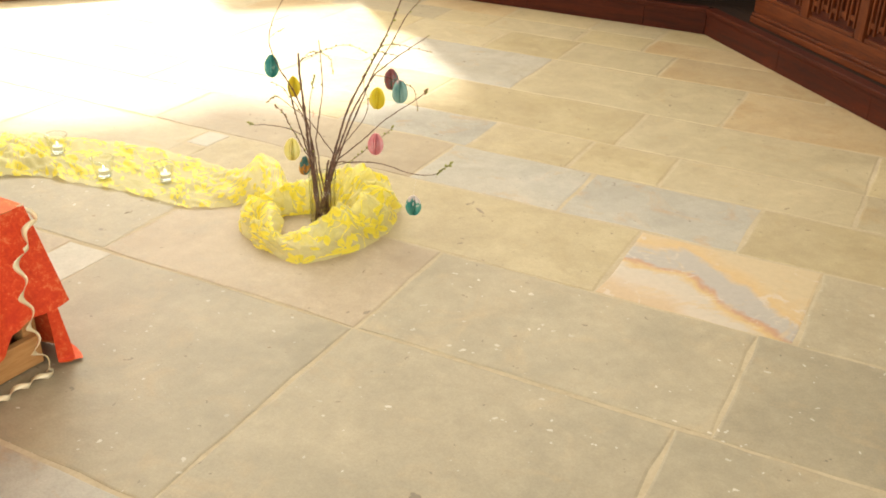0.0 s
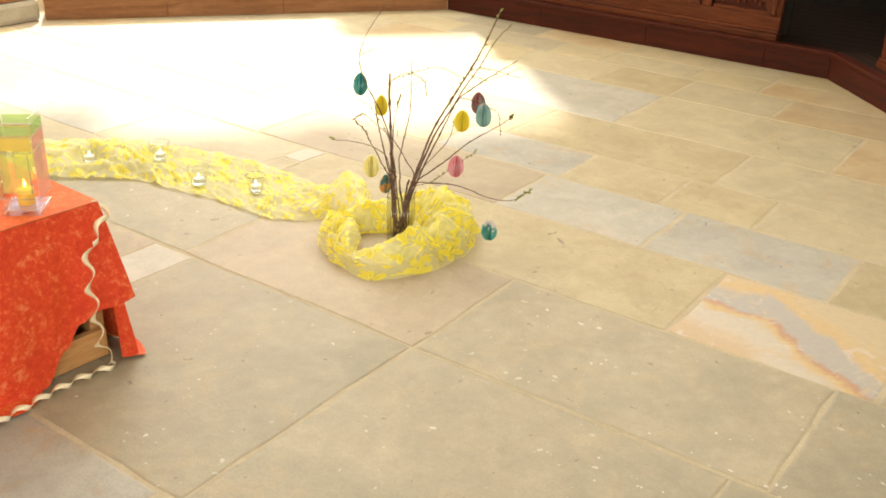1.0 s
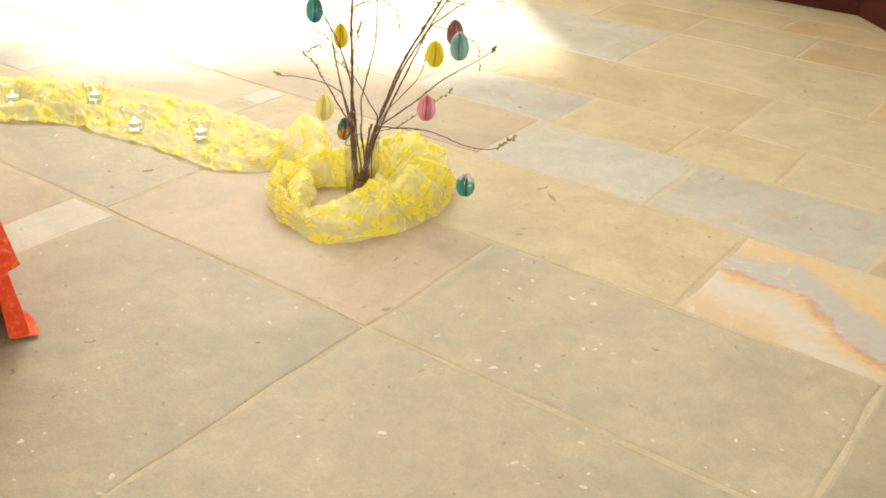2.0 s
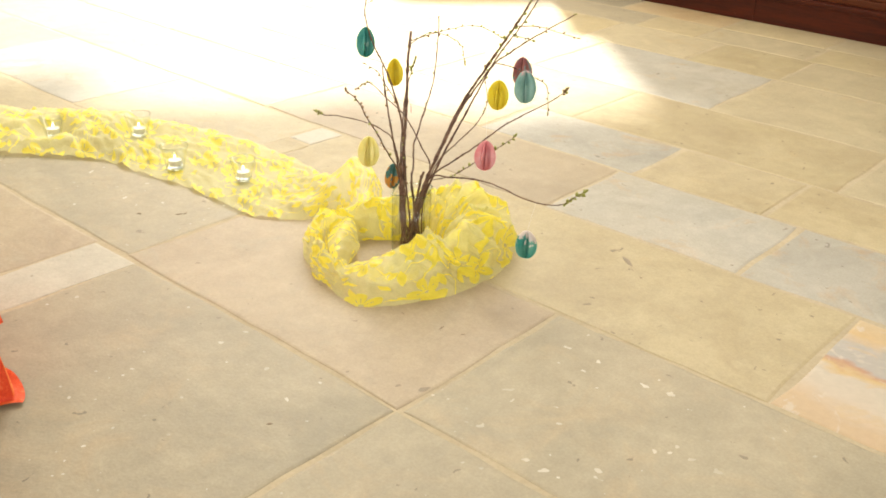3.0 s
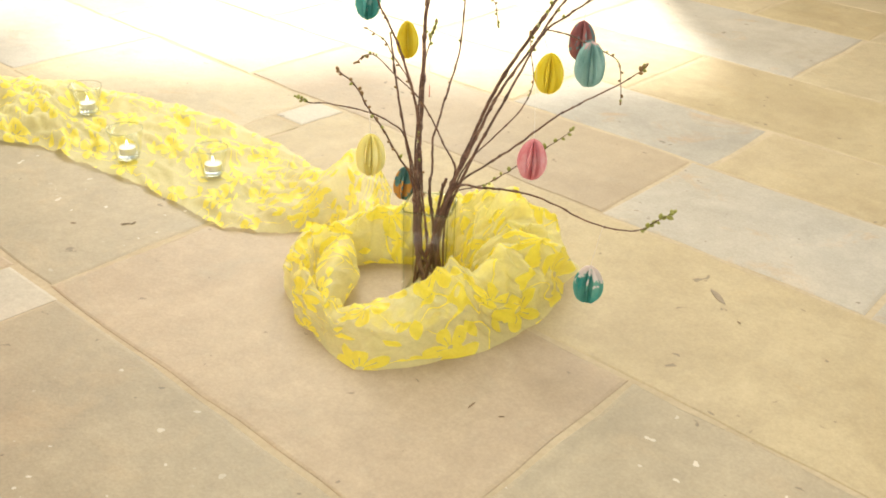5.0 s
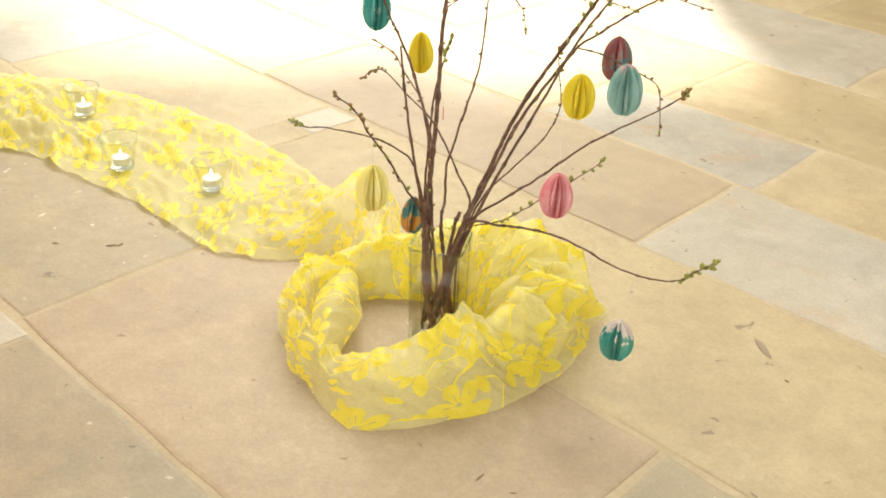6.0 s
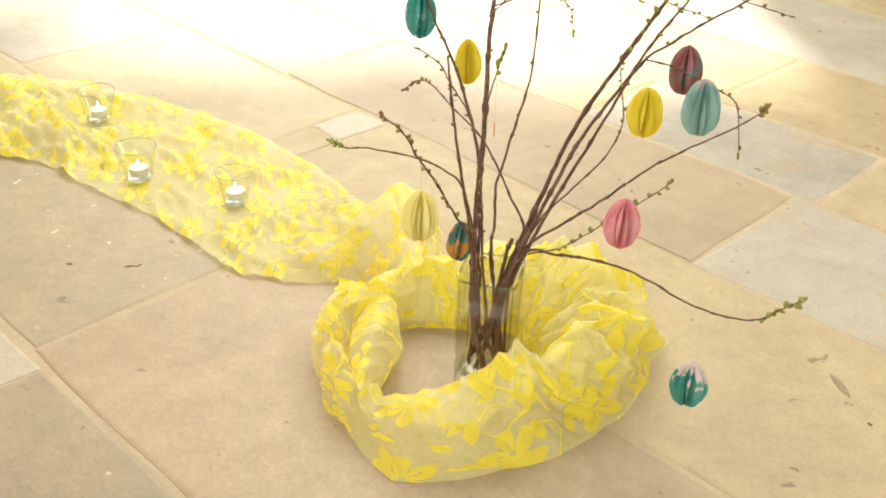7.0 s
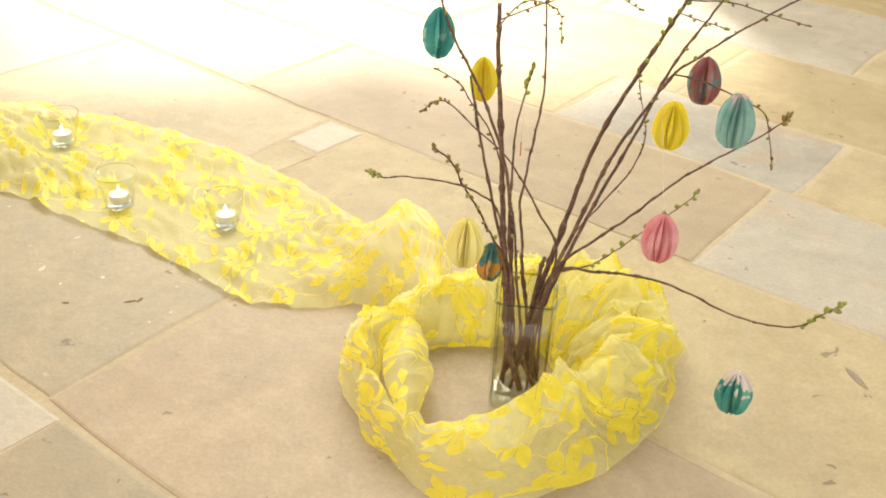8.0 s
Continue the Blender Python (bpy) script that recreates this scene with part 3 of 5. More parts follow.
def glass_vase():
    root = part("glass_vase", lathe([(0, 0.0), (0.038, 0.0), (0.0425, 0.004), (0.0432, 0.03), (0.0438, 0.10), (0.0445, 0.1955), (0.0405, 0.1955), (0.0400, 0.10), (0.0388, 0.032), (0.036, 0.026), (0, 0.024)], 64, square=9.0), VASE_GLASS, smooth=True)
    root.location = VASE
    root.rotation_euler = (0, 0, radians(-3))
    root.visible_shadow = False
    tagged(root, "clear square glass vase with a thick base, holding branches", "vase")
    ring = part("rim", lathe([(0.0404, 0.1957), (0.0406, 0.1972), (0.0444, 0.1972), (0.0446, 0.1957), (0.0404, 0.1957)], 64, square=9.0), RIM_GLASS, root, "polished rim", smooth=True)
    base = part("base", lathe([(0, 0.0015), (0.0365, 0.0015), (0.0408, 0.006), (0.0415, 0.019), (0.0385, 0.0235), (0, 0.0228)], 64, square=8.0), BASE_GLASS, root, "thick clear base", smooth=True)
    w = part("water", lathe([(0, 0.0255), (0.0355, 0.0275), (0.0380, 0.034), (0.0394, 0.100), (0.0, 0.1003)], 64, square=9.0), WATER, root, "clear water", smooth=True)
    ring.visible_shadow = base.visible_shadow = w.visible_shadow = False
    for x, y in ((-1, -1), (1, -1), (1, 1), (-1, 1)):
        bm = bmesh.new()
        lines = []
        for z, inset in ((0.024, 0.0372), (0.1945, 0.0385)):
            lines.append([bm.verts.new((x * (inset + i), y * (inset + j), z)) for i, j in ((0, 0), (0.0016, 0), (0.0013, 0.0013), (0, 0.0016))])
        for k in range(4):
            bm.faces.new((lines[0][k], lines[0][(k + 1) % 4], lines[1][(k + 1) % 4], lines[1][k]))
        part("corner_edge", bm, CORNER_GLASS, root, "greenish thick glass corner").visible_shadow = False
    return root


glass_vase()

# ---------------------------------------------------------------- branches
bud_bm = lathe([(0, -0.0015), (0.0018, -0.0004), (0.0030, 0.0018), (0.0030, 0.0038), (0.0018, 0.0062), (0, 0.0074)], 7)
bud_mesh = mesh_from(bud_bm, "bud")
bud_mesh.materials.append(BUD)
bud_brown_mesh = bud_mesh.copy()
bud_brown_mesh.materials.clear()
bud_brown_mesh.materials.append(BUD_BROWN)
rng = random.Random(4)


def add_buds(parent, line, count, start, green=0.6, size=1.0, end=True):
    for k in range(count):
        t = start + (1 - start) * (k + 0.5 * rng.random()) / max(count, 1)
        i = min(int(t * (len(line) - 1)), len(line) - 2)
        d = (line[i + 1] - line[i]).normalized()
        side = d.cross(Vector((rng.uniform(-1, 1), rng.uniform(-1, 1), rng.uniform(-1, 1)))).normalized()
        ob = new("bud", bud_mesh if rng.random() < green else bud_brown_mesh)
        ob.parent = parent
        s = size * rng.uniform(0.6, 1.15)
        way = (d * 0.7 + side).normalized()
        ob.matrix_local = Matrix.LocRotScale(line[i] + side * 0.0012, way.to_track_quat("Z", "Y"), (s, s, s * rng.uniform(0.85, 1.2)))
    if end:
        for k in range(3):
            d = (line[-1] - line[-2]).normalized()
            side = Vector((rng.uniform(-1, 1), rng.uniform(-1, 1), rng.uniform(-1, 1)))
            ob = new("bud", bud_mesh if rng.random() < green else bud_brown_mesh)
            ob.parent = parent
            s = size * rng.uniform(0.6, 0.95)
            ob.matrix_local = Matrix.LocRotScale(line[-1] - d * 0.003 * k, (d + side * 0.6).to_track_quat("Z", "Y"), (s, s, s))


def stick(name, points, r0, r1, parent=None, buds=0, from_=0.5, green=0.6, size=1.0, end=True, wobble=0.0013):
    line = smooth_line(points, 11)
    for k in range(1, len(line) - 1):
        line[k] = line[k] + wobble * noise.noise_vector(line[k] * 60 + Vector((len(points), 0, 0)))
    knots = {rng.randrange(2, len(line) - 1) for _ in range(len(line) // 7)}

    def radius(t):
        r = (r0 + (r1 - r0) * t ** 0.8) * 0.80
        return r * (1.5 if round(t * (len(line) - 1)) in knots else 1.0)

    ob = part(name, tube(line, radius, 8 if r0 > 0.003 else 6), BARK, parent, smooth=True)
    if buds:
        add_buds(ob, line, buds, from_, green, size, end)
    return ob


def foot(k, r=0.027):
    a = k * 2.399
    return (VASE.x + r * math.cos(a), VASE.y + r * math.sin(a), 0.034)


def branch(label, points, r0, r1, **more):
    return tagged(stick("branch", points, r0, r1, **more), label, "branch", "branches in the vase")


b = branch("thick brown branch with a cut top and budding twigs", [foot(2), (0.028, -0.004, 0.10), (0.018, 0.024, 0.195), (0.009, 0.10, 0.240), (0.001, 0.177, 0.295), (-0.008, 0.247, 0.356), (-0.018, 0.318, 0.42), (-0.022, 0.388, 0.483)], 0.0060, 0.0044, buds=5, from_=0.5, end=False, size=0.8)
stick("twig", [(-0.021, 0.365, 0.455), (0.019, 0.47, 0.462), (0.065, 0.56, 0.43), (0.090, 0.625, 0.385), (0.096, 0.66, 0.325)], 0.0018, 0.0009, b, 14, 0.1, 0.8, 0.95)
stick("twig", [(-0.021, 0.37, 0.462), (0.048, 0.412, 0.479), (0.141, 0.452, 0.493), (0.216, 0.464, 0.462)], 0.0018, 0.0008, b, 11, 0.2, 0.8, 0.95)
stick("twig", [(0.005, 0.135, 0.262), (0.003, 0.135, 0.306), (-0.018, 0.15, 0.363), (-0.049, 0.16, 0.404), (-0.072, 0.172, 0.432), (-0.107, 0.18, 0.448)], 0.0019, 0.0010, b, 7, 0.3, 0.3, 0.8)
branch("thin brown twig reaching sideways with a green bud cluster", [foot(12), (0.030, 0.0, 0.14), (0.020, 0.014, 0.224), (-0.0, 0.017, 0.308), (-0.025, 0.013, 0.336), (-0.064, -0.002, 0.358), (-0.123, -0.031, 0.379), (-0.15, -0.048, 0.384), (-0.171, -0.057, 0.397)], 0.0026, 0.0010, buds=8, from_=0.90, green=1.0, size=0.95)

b = branch("slender curved brown branch arching outward, standing in the vase", [foot(5), (0.030, 0.0, 0.12), (0.024, 0.03, 0.242), (0.007, 0.08, 0.343), (-0.023, 0.12, 0.41), (-0.051, 0.15, 0.457), (-0.079, 0.17, 0.498), (-0.101, 0.19, 0.548), (-0.108, 0.215, 0.59), (-0.087, 0.24, 0.654), (-0.026, 0.28, 0.748)], 0.0040, 0.0012, buds=6, from_=0.45, green=0.5, size=0.8)
stick("twig", [(0.022, 0.0, 0.20), (0.006, 0.03, 0.259), (-0.019, 0.07, 0.337), (-0.038, 0.11, 0.396), (-0.053, 0.145, 0.454)], 0.0034, 0.0020, b, 3, 0.3, 0.4, 0.8, False)
stick("twig", [(-0.108, 0.213, 0.585), (-0.085, 0.222, 0.602), (-0.062, 0.23, 0.611)], 0.0009, 0.0006, b, 3, 0.3, 0.7, 0.7)

branch("thin brown branch with a cluster of green buds at its tip", [foot(1), (0.035, -0.01, 0.134), (0.019, 0.014, 0.261), (0.016, 0.062, 0.371), (0.018, 0.082, 0.417), (0.026, 0.098, 0.453), (0.035, 0.114, 0.489)], 0.0032, 0.0011, buds=9, from_=0.84, green=0.95, size=1.15)
branch("tall thin straight brown branch, standing in the vase", [foot(7), (0.055, 0.005, 0.12), (0.042, 0.035, 0.20), (0.039, 0.079, 0.225), (0.032, 0.126, 0.264), (0.038, 0.161, 0.294), (0.047, 0.211, 0.337), (0.058, 0.276, 0.395), (0.052, 0.384, 0.498), (0.049, 0.40, 0.521)], 0.0036, 0.0016, buds=5, from_=0.6, green=0.6, size=0.7)
branch("thin brown branch with many small buds, leaning over the vase rim", [foot(4), (0.032, 0.005, 0.16), (0.022, 0.0, 0.23), (-0.005, -0.025, 0.292), (-0.026, -0.053, 0.35), (-0.045, -0.08, 0.397), (-0.059, -0.104, 0.44), (-0.081, -0.135, 0.477)], 0.0030, 0.0012, buds=14, from_=0.42, green=0.5, size=1.0)
b = branch("thick brown branch leaning outward with green bud clusters", [foot(3), (0.056, 0.002, 0.12), (0.075, 0.034, 0.198), (0.100, 0.085, 0.262), (0.137, 0.165, 0.351), (0.198, 0.235, 0.447), (0.251, 0.284, 0.527), (0.295, 0.329, 0.60), (0.352, 0.398, 0.714)], 0.0062, 0.0026, buds=16, from_=0.62, green=0.95, size=1.2)
stick("twig", [(0.258, 0.290, 0.537), (0.319, 0.265, 0.545), (0.365, 0.237, 0.541), (0.419, 0.21, 0.536)], 0.0018, 0.0009, b, 6, 0.2, 0.4, 0.8)
stick("twig", [(0.247, 0.280, 0.520), (0.28, 0.25, 0.52), (0.31, 0.222, 0.519)], 0.0013, 0.0008, b, 6, 0.2, 0.9, 0.9)
branch("short cut brown stem in the vase", [foot(13, 0.022), (0.058, 0.0, 0.13), (0.066, 0.016, 0.205), (0.072, 0.03, 0.232)], 0.0042, 0.0036, buds=2, from_=0.7, green=0.2, size=0.9, end=False)
branch("short forked brown stem in the vase", [foot(14, 0.03), (0.046, -0.01, 0.12), (0.034, 0.004, 0.20), (0.028, 0.022, 0.26), (0.018, 0.05, 0.305)], 0.0036, 0.0018, buds=6, from_=0.5, green=0.4, size=0.8)
b = branch("long brown branch leaning outward, standing in the vase", [foot(9), (0.062, -0.01, 0.14), (0.089, 0.001, 0.237), (0.118, 0.031, 0.305), (0.147, 0.061, 0.372), (0.184, 0.087, 0.432), (0.224, 0.111, 0.487), (0.259, 0.122, 0.514), (0.315, 0.136, 0.552), (0.405, 0.155, 0.606)], 0.0048, 0.0016, buds=6, from_=0.5, green=0.6, size=0.8)
stick("twig", [(0.226, 0.112, 0.489), (0.266, 0.110, 0.483), (0.304, 0.095, 0.472), (0.345, 0.085, 0.456), (0.356, 0.07, 0.436), (0.361, 0.031, 0.398)], 0.0017, 0.0009, b, 8, 0.4, 0.4, 0.8)
branch("slim brown branch close to the long one, with small buds", [foot(6), (0.070, 0.0, 0.15), (0.114, 0.03, 0.269), (0.147, 0.06, 0.337), (0.189, 0.09, 0.422), (0.225, 0.13, 0.492), (0.285, 0.17, 0.578), (0.337, 0.19, 0.664), (0.380, 0.21, 0.707)], 0.0042, 0.0013, buds=9, from_=0.55, green=0.7, size=0.9)
branch("thin brown branch with a hooked tip", [foot(10), (0.075, 0.0, 0.17), (0.104, 0.038, 0.254), (0.145, 0.08, 0.294), (0.184, 0.116, 0.329), (0.203, 0.144, 0.358), (0.207, 0.168, 0.383), (0.199, 0.193, 0.412), (0.192, 0.224, 0.448)], 0.0024, 0.0009, buds=9, from_=0.6, green=0.4, size=0.8)
b = branch("straight thin brown branch with reddish buds at its tip", [foot(8), (0.064, -0.004, 0.15), (0.09, 0.017, 0.222), (0.147, 0.042, 0.264), (0.193, 0.061, 0.295), (0.252, 0.087, 0.34), (0.298, 0.104, 0.367), (0.351, 0.12, 0.394), (0.388, 0.133, 0.417), (0.402, 0.141, 0.43)], 0.0034, 0.0012, buds=7, from_=0.90, green=0.35, size=0.95)
stick("twig", [(0.098, 0.015, 0.218), (0.135, 0.025, 0.226), (0.166, 0.038, 0.24), (0.205, 0.059, 0.264), (0.259, 0.086, 0.296), (0.286, 0.103, 0.316)], 0.0016, 0.0009, b, 11, 0.2, 0.9, 1.15)
branch("low wavy brown branch with green buds at its tip", [foot(11), (0.058, -0.02, 0.135), (0.093, -0.005, 0.23), (0.14, -0.01, 0.238), (0.178, -0.015, 0.242), (0.232, -0.027, 0.24), (0.278, -0.043, 0.232), (0.33, -0.064, 0.219), (0.381, -0.077, 0.217), (0.409, -0.08, 0.221), (0.429, -0.078, 0.234), (0.462, -0.073, 0.256)], 0.0032, 0.0010, buds=13, from_=0.84, green=0.95, size=1.2)
branch("thin brown branch with brown buds at its drooping tip", [foot(0), (0.075, 0.005, 0.15), (0.088, 0.03, 0.243), (0.061, 0.065, 0.281), (0.029, 0.101, 0.32), (-0.003, 0.129, 0.349), (-0.034, 0.146, 0.366), (-0.082, 0.174, 0.396), (-0.105, 0.179, 0.397), (-0.124, 0.174, 0.382)], 0.0028, 0.0009, buds=8, from_=0.78, green=0.1, size=0.9)


# ---------------------------------------------------------------- paper eggs
def paper_egg(at, width, height, material, label, hang, leaves=19, turn=0.0):
    """A honeycomb egg of folded paper leaves round an upright axis, hanging from a thread."""
    bm = bmesh.new()
    rows, per = 22, 8
    steps = leaves * per
    egg_rng = random.Random(label)
    wav = [egg_rng.uniform(-1, 1) for _ in range(leaves)]
    rings = []
    for k in range(rows + 1):
        t = k / rows
        z = height * (t - 0.5)
        r = width / 2 * math.sin(math.pi * t ** 0.86) ** 0.52 if 0 < k < rows else 0.0
        ring = []
        for s in range(steps):
            leaf, f = divmod(s, per)
            f = f / per
            ridge = abs(2 * f - 1)
            depth = 1 - (0.86 + 0.08 * wav[leaf]) * (1 - ridge ** 1.7) * min(1, 5.0 * math.sin(math.pi * t))
            a = 2 * math.pi * (s + 2.6 * wav[leaf] * math.sin(math.pi * t) + 0.8 * math.sin(5 * t + 3 * wav[leaf - 1])) / steps
            ring.append(bm.verts.new((max(r * depth, 0.0006) * math.cos(a), max(r * depth, 0.0006) * math.sin(a), z + 0.0015 * wav[leaf] * (t - 0.5))))
        rings.append(ring)
    for a, b2 in zip(rings, rings[1:]):
        for s in range(steps):
            bm.faces.new((a[s], a[(s + 1) % steps], b2[(s + 1) % steps], b2[s]))
    bm.faces.new(rings[0][::-1])
    bm.faces.new(rings[-1])
    ob = part("paper_egg", bm, material)
    ob.matrix_world = pose(*at, 3 * wav[0], 3 * wav[1], turn)
    top = Vector((0, 0, height / 2))
    end = ob.matrix_world.inverted() @ Vector(hang)
    part("thread", tube([top - Vector((0, 0, 0.004)), top.lerp(end, 0.5), end], lambda t: 0.00028, 4), THREAD, ob)
    return tagged(ob, label, "paper egg", "paper eggs on the branches")


TEAL = paper("teal_tissue_paper", (0.05, 0.37, 0.35), (0.17, 0.56, 0.52), (0.46, 0.72, 0.68), 0.57)
YELLOW = paper("yellow_tissue_paper", (0.96, 0.81, 0.05), (0.98, 0.88, 0.12))
LEMON = paper("lemon_tissue_paper", (0.99, 0.90, 0.34), (0.99, 0.94, 0.46))
PINK = paper("pink_tissue_paper", (0.86, 0.33, 0.37), (0.95, 0.60, 0.62))
SEA = paper("sea_green_patterned_paper", (0.30, 0.54, 0.51), (0.48, 0.71, 0.67), (0.80, 0.60, 0.60), 0.60, 0.022)
GREEN_WHITE = paper("green_and_white_patterned_paper", (0.04, 0.36, 0.32), (0.18, 0.48, 0.38), (0.86, 0.78, 0.74), 0.55, 0.008)
PLUM = paper("plum_patterned_paper", (0.42, 0.15, 0.16), (0.58, 0.28, 0.27), (0.26, 0.42, 0.44), 0.53)
RUST = paper("teal_and_orange_patterned_paper", (0.06, 0.20, 0.19), (0.16, 0.32, 0.28), (0.68, 0.34, 0.07), 0.50)
paper_egg((0.337, -0.116, 0.130), 0.051, 0.069, GREEN_WHITE, "green and white patterned paper egg hanging low over the floor", (0.352, -0.071, 0.219), 10, 20)
paper_egg((0.223, -0.009, 0.300), 0.051, 0.074, PINK, "pink tissue paper egg", (0.212, 0.106, 0.462), 14, 0)
paper_egg((0.236, 0.126, 0.407), 0.053, 0.075, YELLOW, "bright yellow tissue paper egg", (0.205, 0.172, 0.482), 13, 40)
paper_egg((-0.104, 0.193, 0.498), 0.048, 0.077, TEAL, "dark teal tissue paper egg high on a branch", (-0.108, 0.214, 0.585), 10, 10)
paper_egg((-0.039, -0.090, 0.319), 0.050, 0.074, LEMON, "lemon yellow tissue paper egg", (-0.044, -0.080, 0.396), 14, 25)
paper_egg((0.304, 0.042, 0.457), 0.053, 0.079, SEA, "sea-green patterned paper egg", (0.318, 0.092, 0.467), 11, 50)
paper_egg((-0.037, 0.232, 0.415), 0.043, 0.072, YELLOW, "bright yellow tissue paper egg behind the thick branch", (-0.028, 0.222, 0.492), 13, 5)
paper_egg((0.287, 0.205, 0.446), 0.050, 0.074, PLUM, "plum and grey-blue patterned paper egg", (0.291, 0.226, 0.524), 12, 15)
paper_egg((-0.006, 0.042, 0.209), 0.040, 0.066, RUST, "teal and orange patterned paper egg beside the vase", (0.004, 0.030, 0.262), 9, 30)


def hanging_thread():
    root = part("thread", tube(smooth_line([(0.026, 0.098, 0.452), (0.0262, 0.104, 0.42), (0.026, 0.108, 0.373)], 4), lambda t: 0.0003, 4), THREAD)
    part("red_end", tube([Vector((0.026, 0.108, 0.374)), Vector((0.0262, 0.1082, 0.362)), Vector((0.026, 0.108, 0.352))], lambda t: 0.0008, 6), RED_PAPER, root, "red paper end")
    return tagged(root, "thin pale thread with a red end hanging from a twig", "thread")


RED_PAPER = paper("red_paper", (0.62, 0.10, 0.07), (0.72, 0.16, 0.11))
hanging_thread()


# ---------------------------------------------------------------- yellow scarf
TEA_SPOTS = [(-0.520, 0.425), (-0.745, 0.468), (-0.962, 0.715), (-1.225, 0.655)]


def interp(table, x):
    for (x0, y0), (x1, y1) in zip(table, table[1:]):
        if x <= x1:
            t = (x - x0) / (x1 - x0)
            t = t * t * (3 - 2 * t)
            return y0 + (y1 - y0) * max(t, 0)
    return table[-1][1]


def straight(table, x):
    for (x0, y0), (x1, y1) in zip(table, table[1:]):
        if x <= x1:
            return y0 + (y1 - y0) * (x - x0) / (x1 - x0)
    return table[-1][1]


def sheet(bm, layer, rows, cols, place):
    """A grid of cloth; place(a, b) gives a point and its place on the cloth in metres."""
    grid = []
    for i in range(rows + 1):
        grid.append([])
        for j in range(cols + 1):
            p, m = place(i / rows, j / cols)
            grid[-1].append((bm.verts.new(p), m))
    for i in range(rows):
        for j in range(cols):
            q = [grid[i][j], grid[i][j + 1], grid[i + 1][j + 1], grid[i + 1][j]]
            f = bm.faces.new([v for v, _ in q])
            f.smooth = True
            for loop, (_, m) in zip(f.loops, q):
                loop[layer].uv = m


def crease(p, scale, seed, octaves=3):
    """Sharp-ridged folds between 0 and 1."""
    s, a, out, tot = scale, 1.0, 0.0, 0.0
    for k in range(octaves):
        out += a * (1 - abs(noise.noise(Vector(p) * s + Vector((seed, seed * 2.3, k * 7.1)))) * 1.7)
        tot += a
        s, a = s * 2.1, a * 0.5
    return max(out / tot, 0)


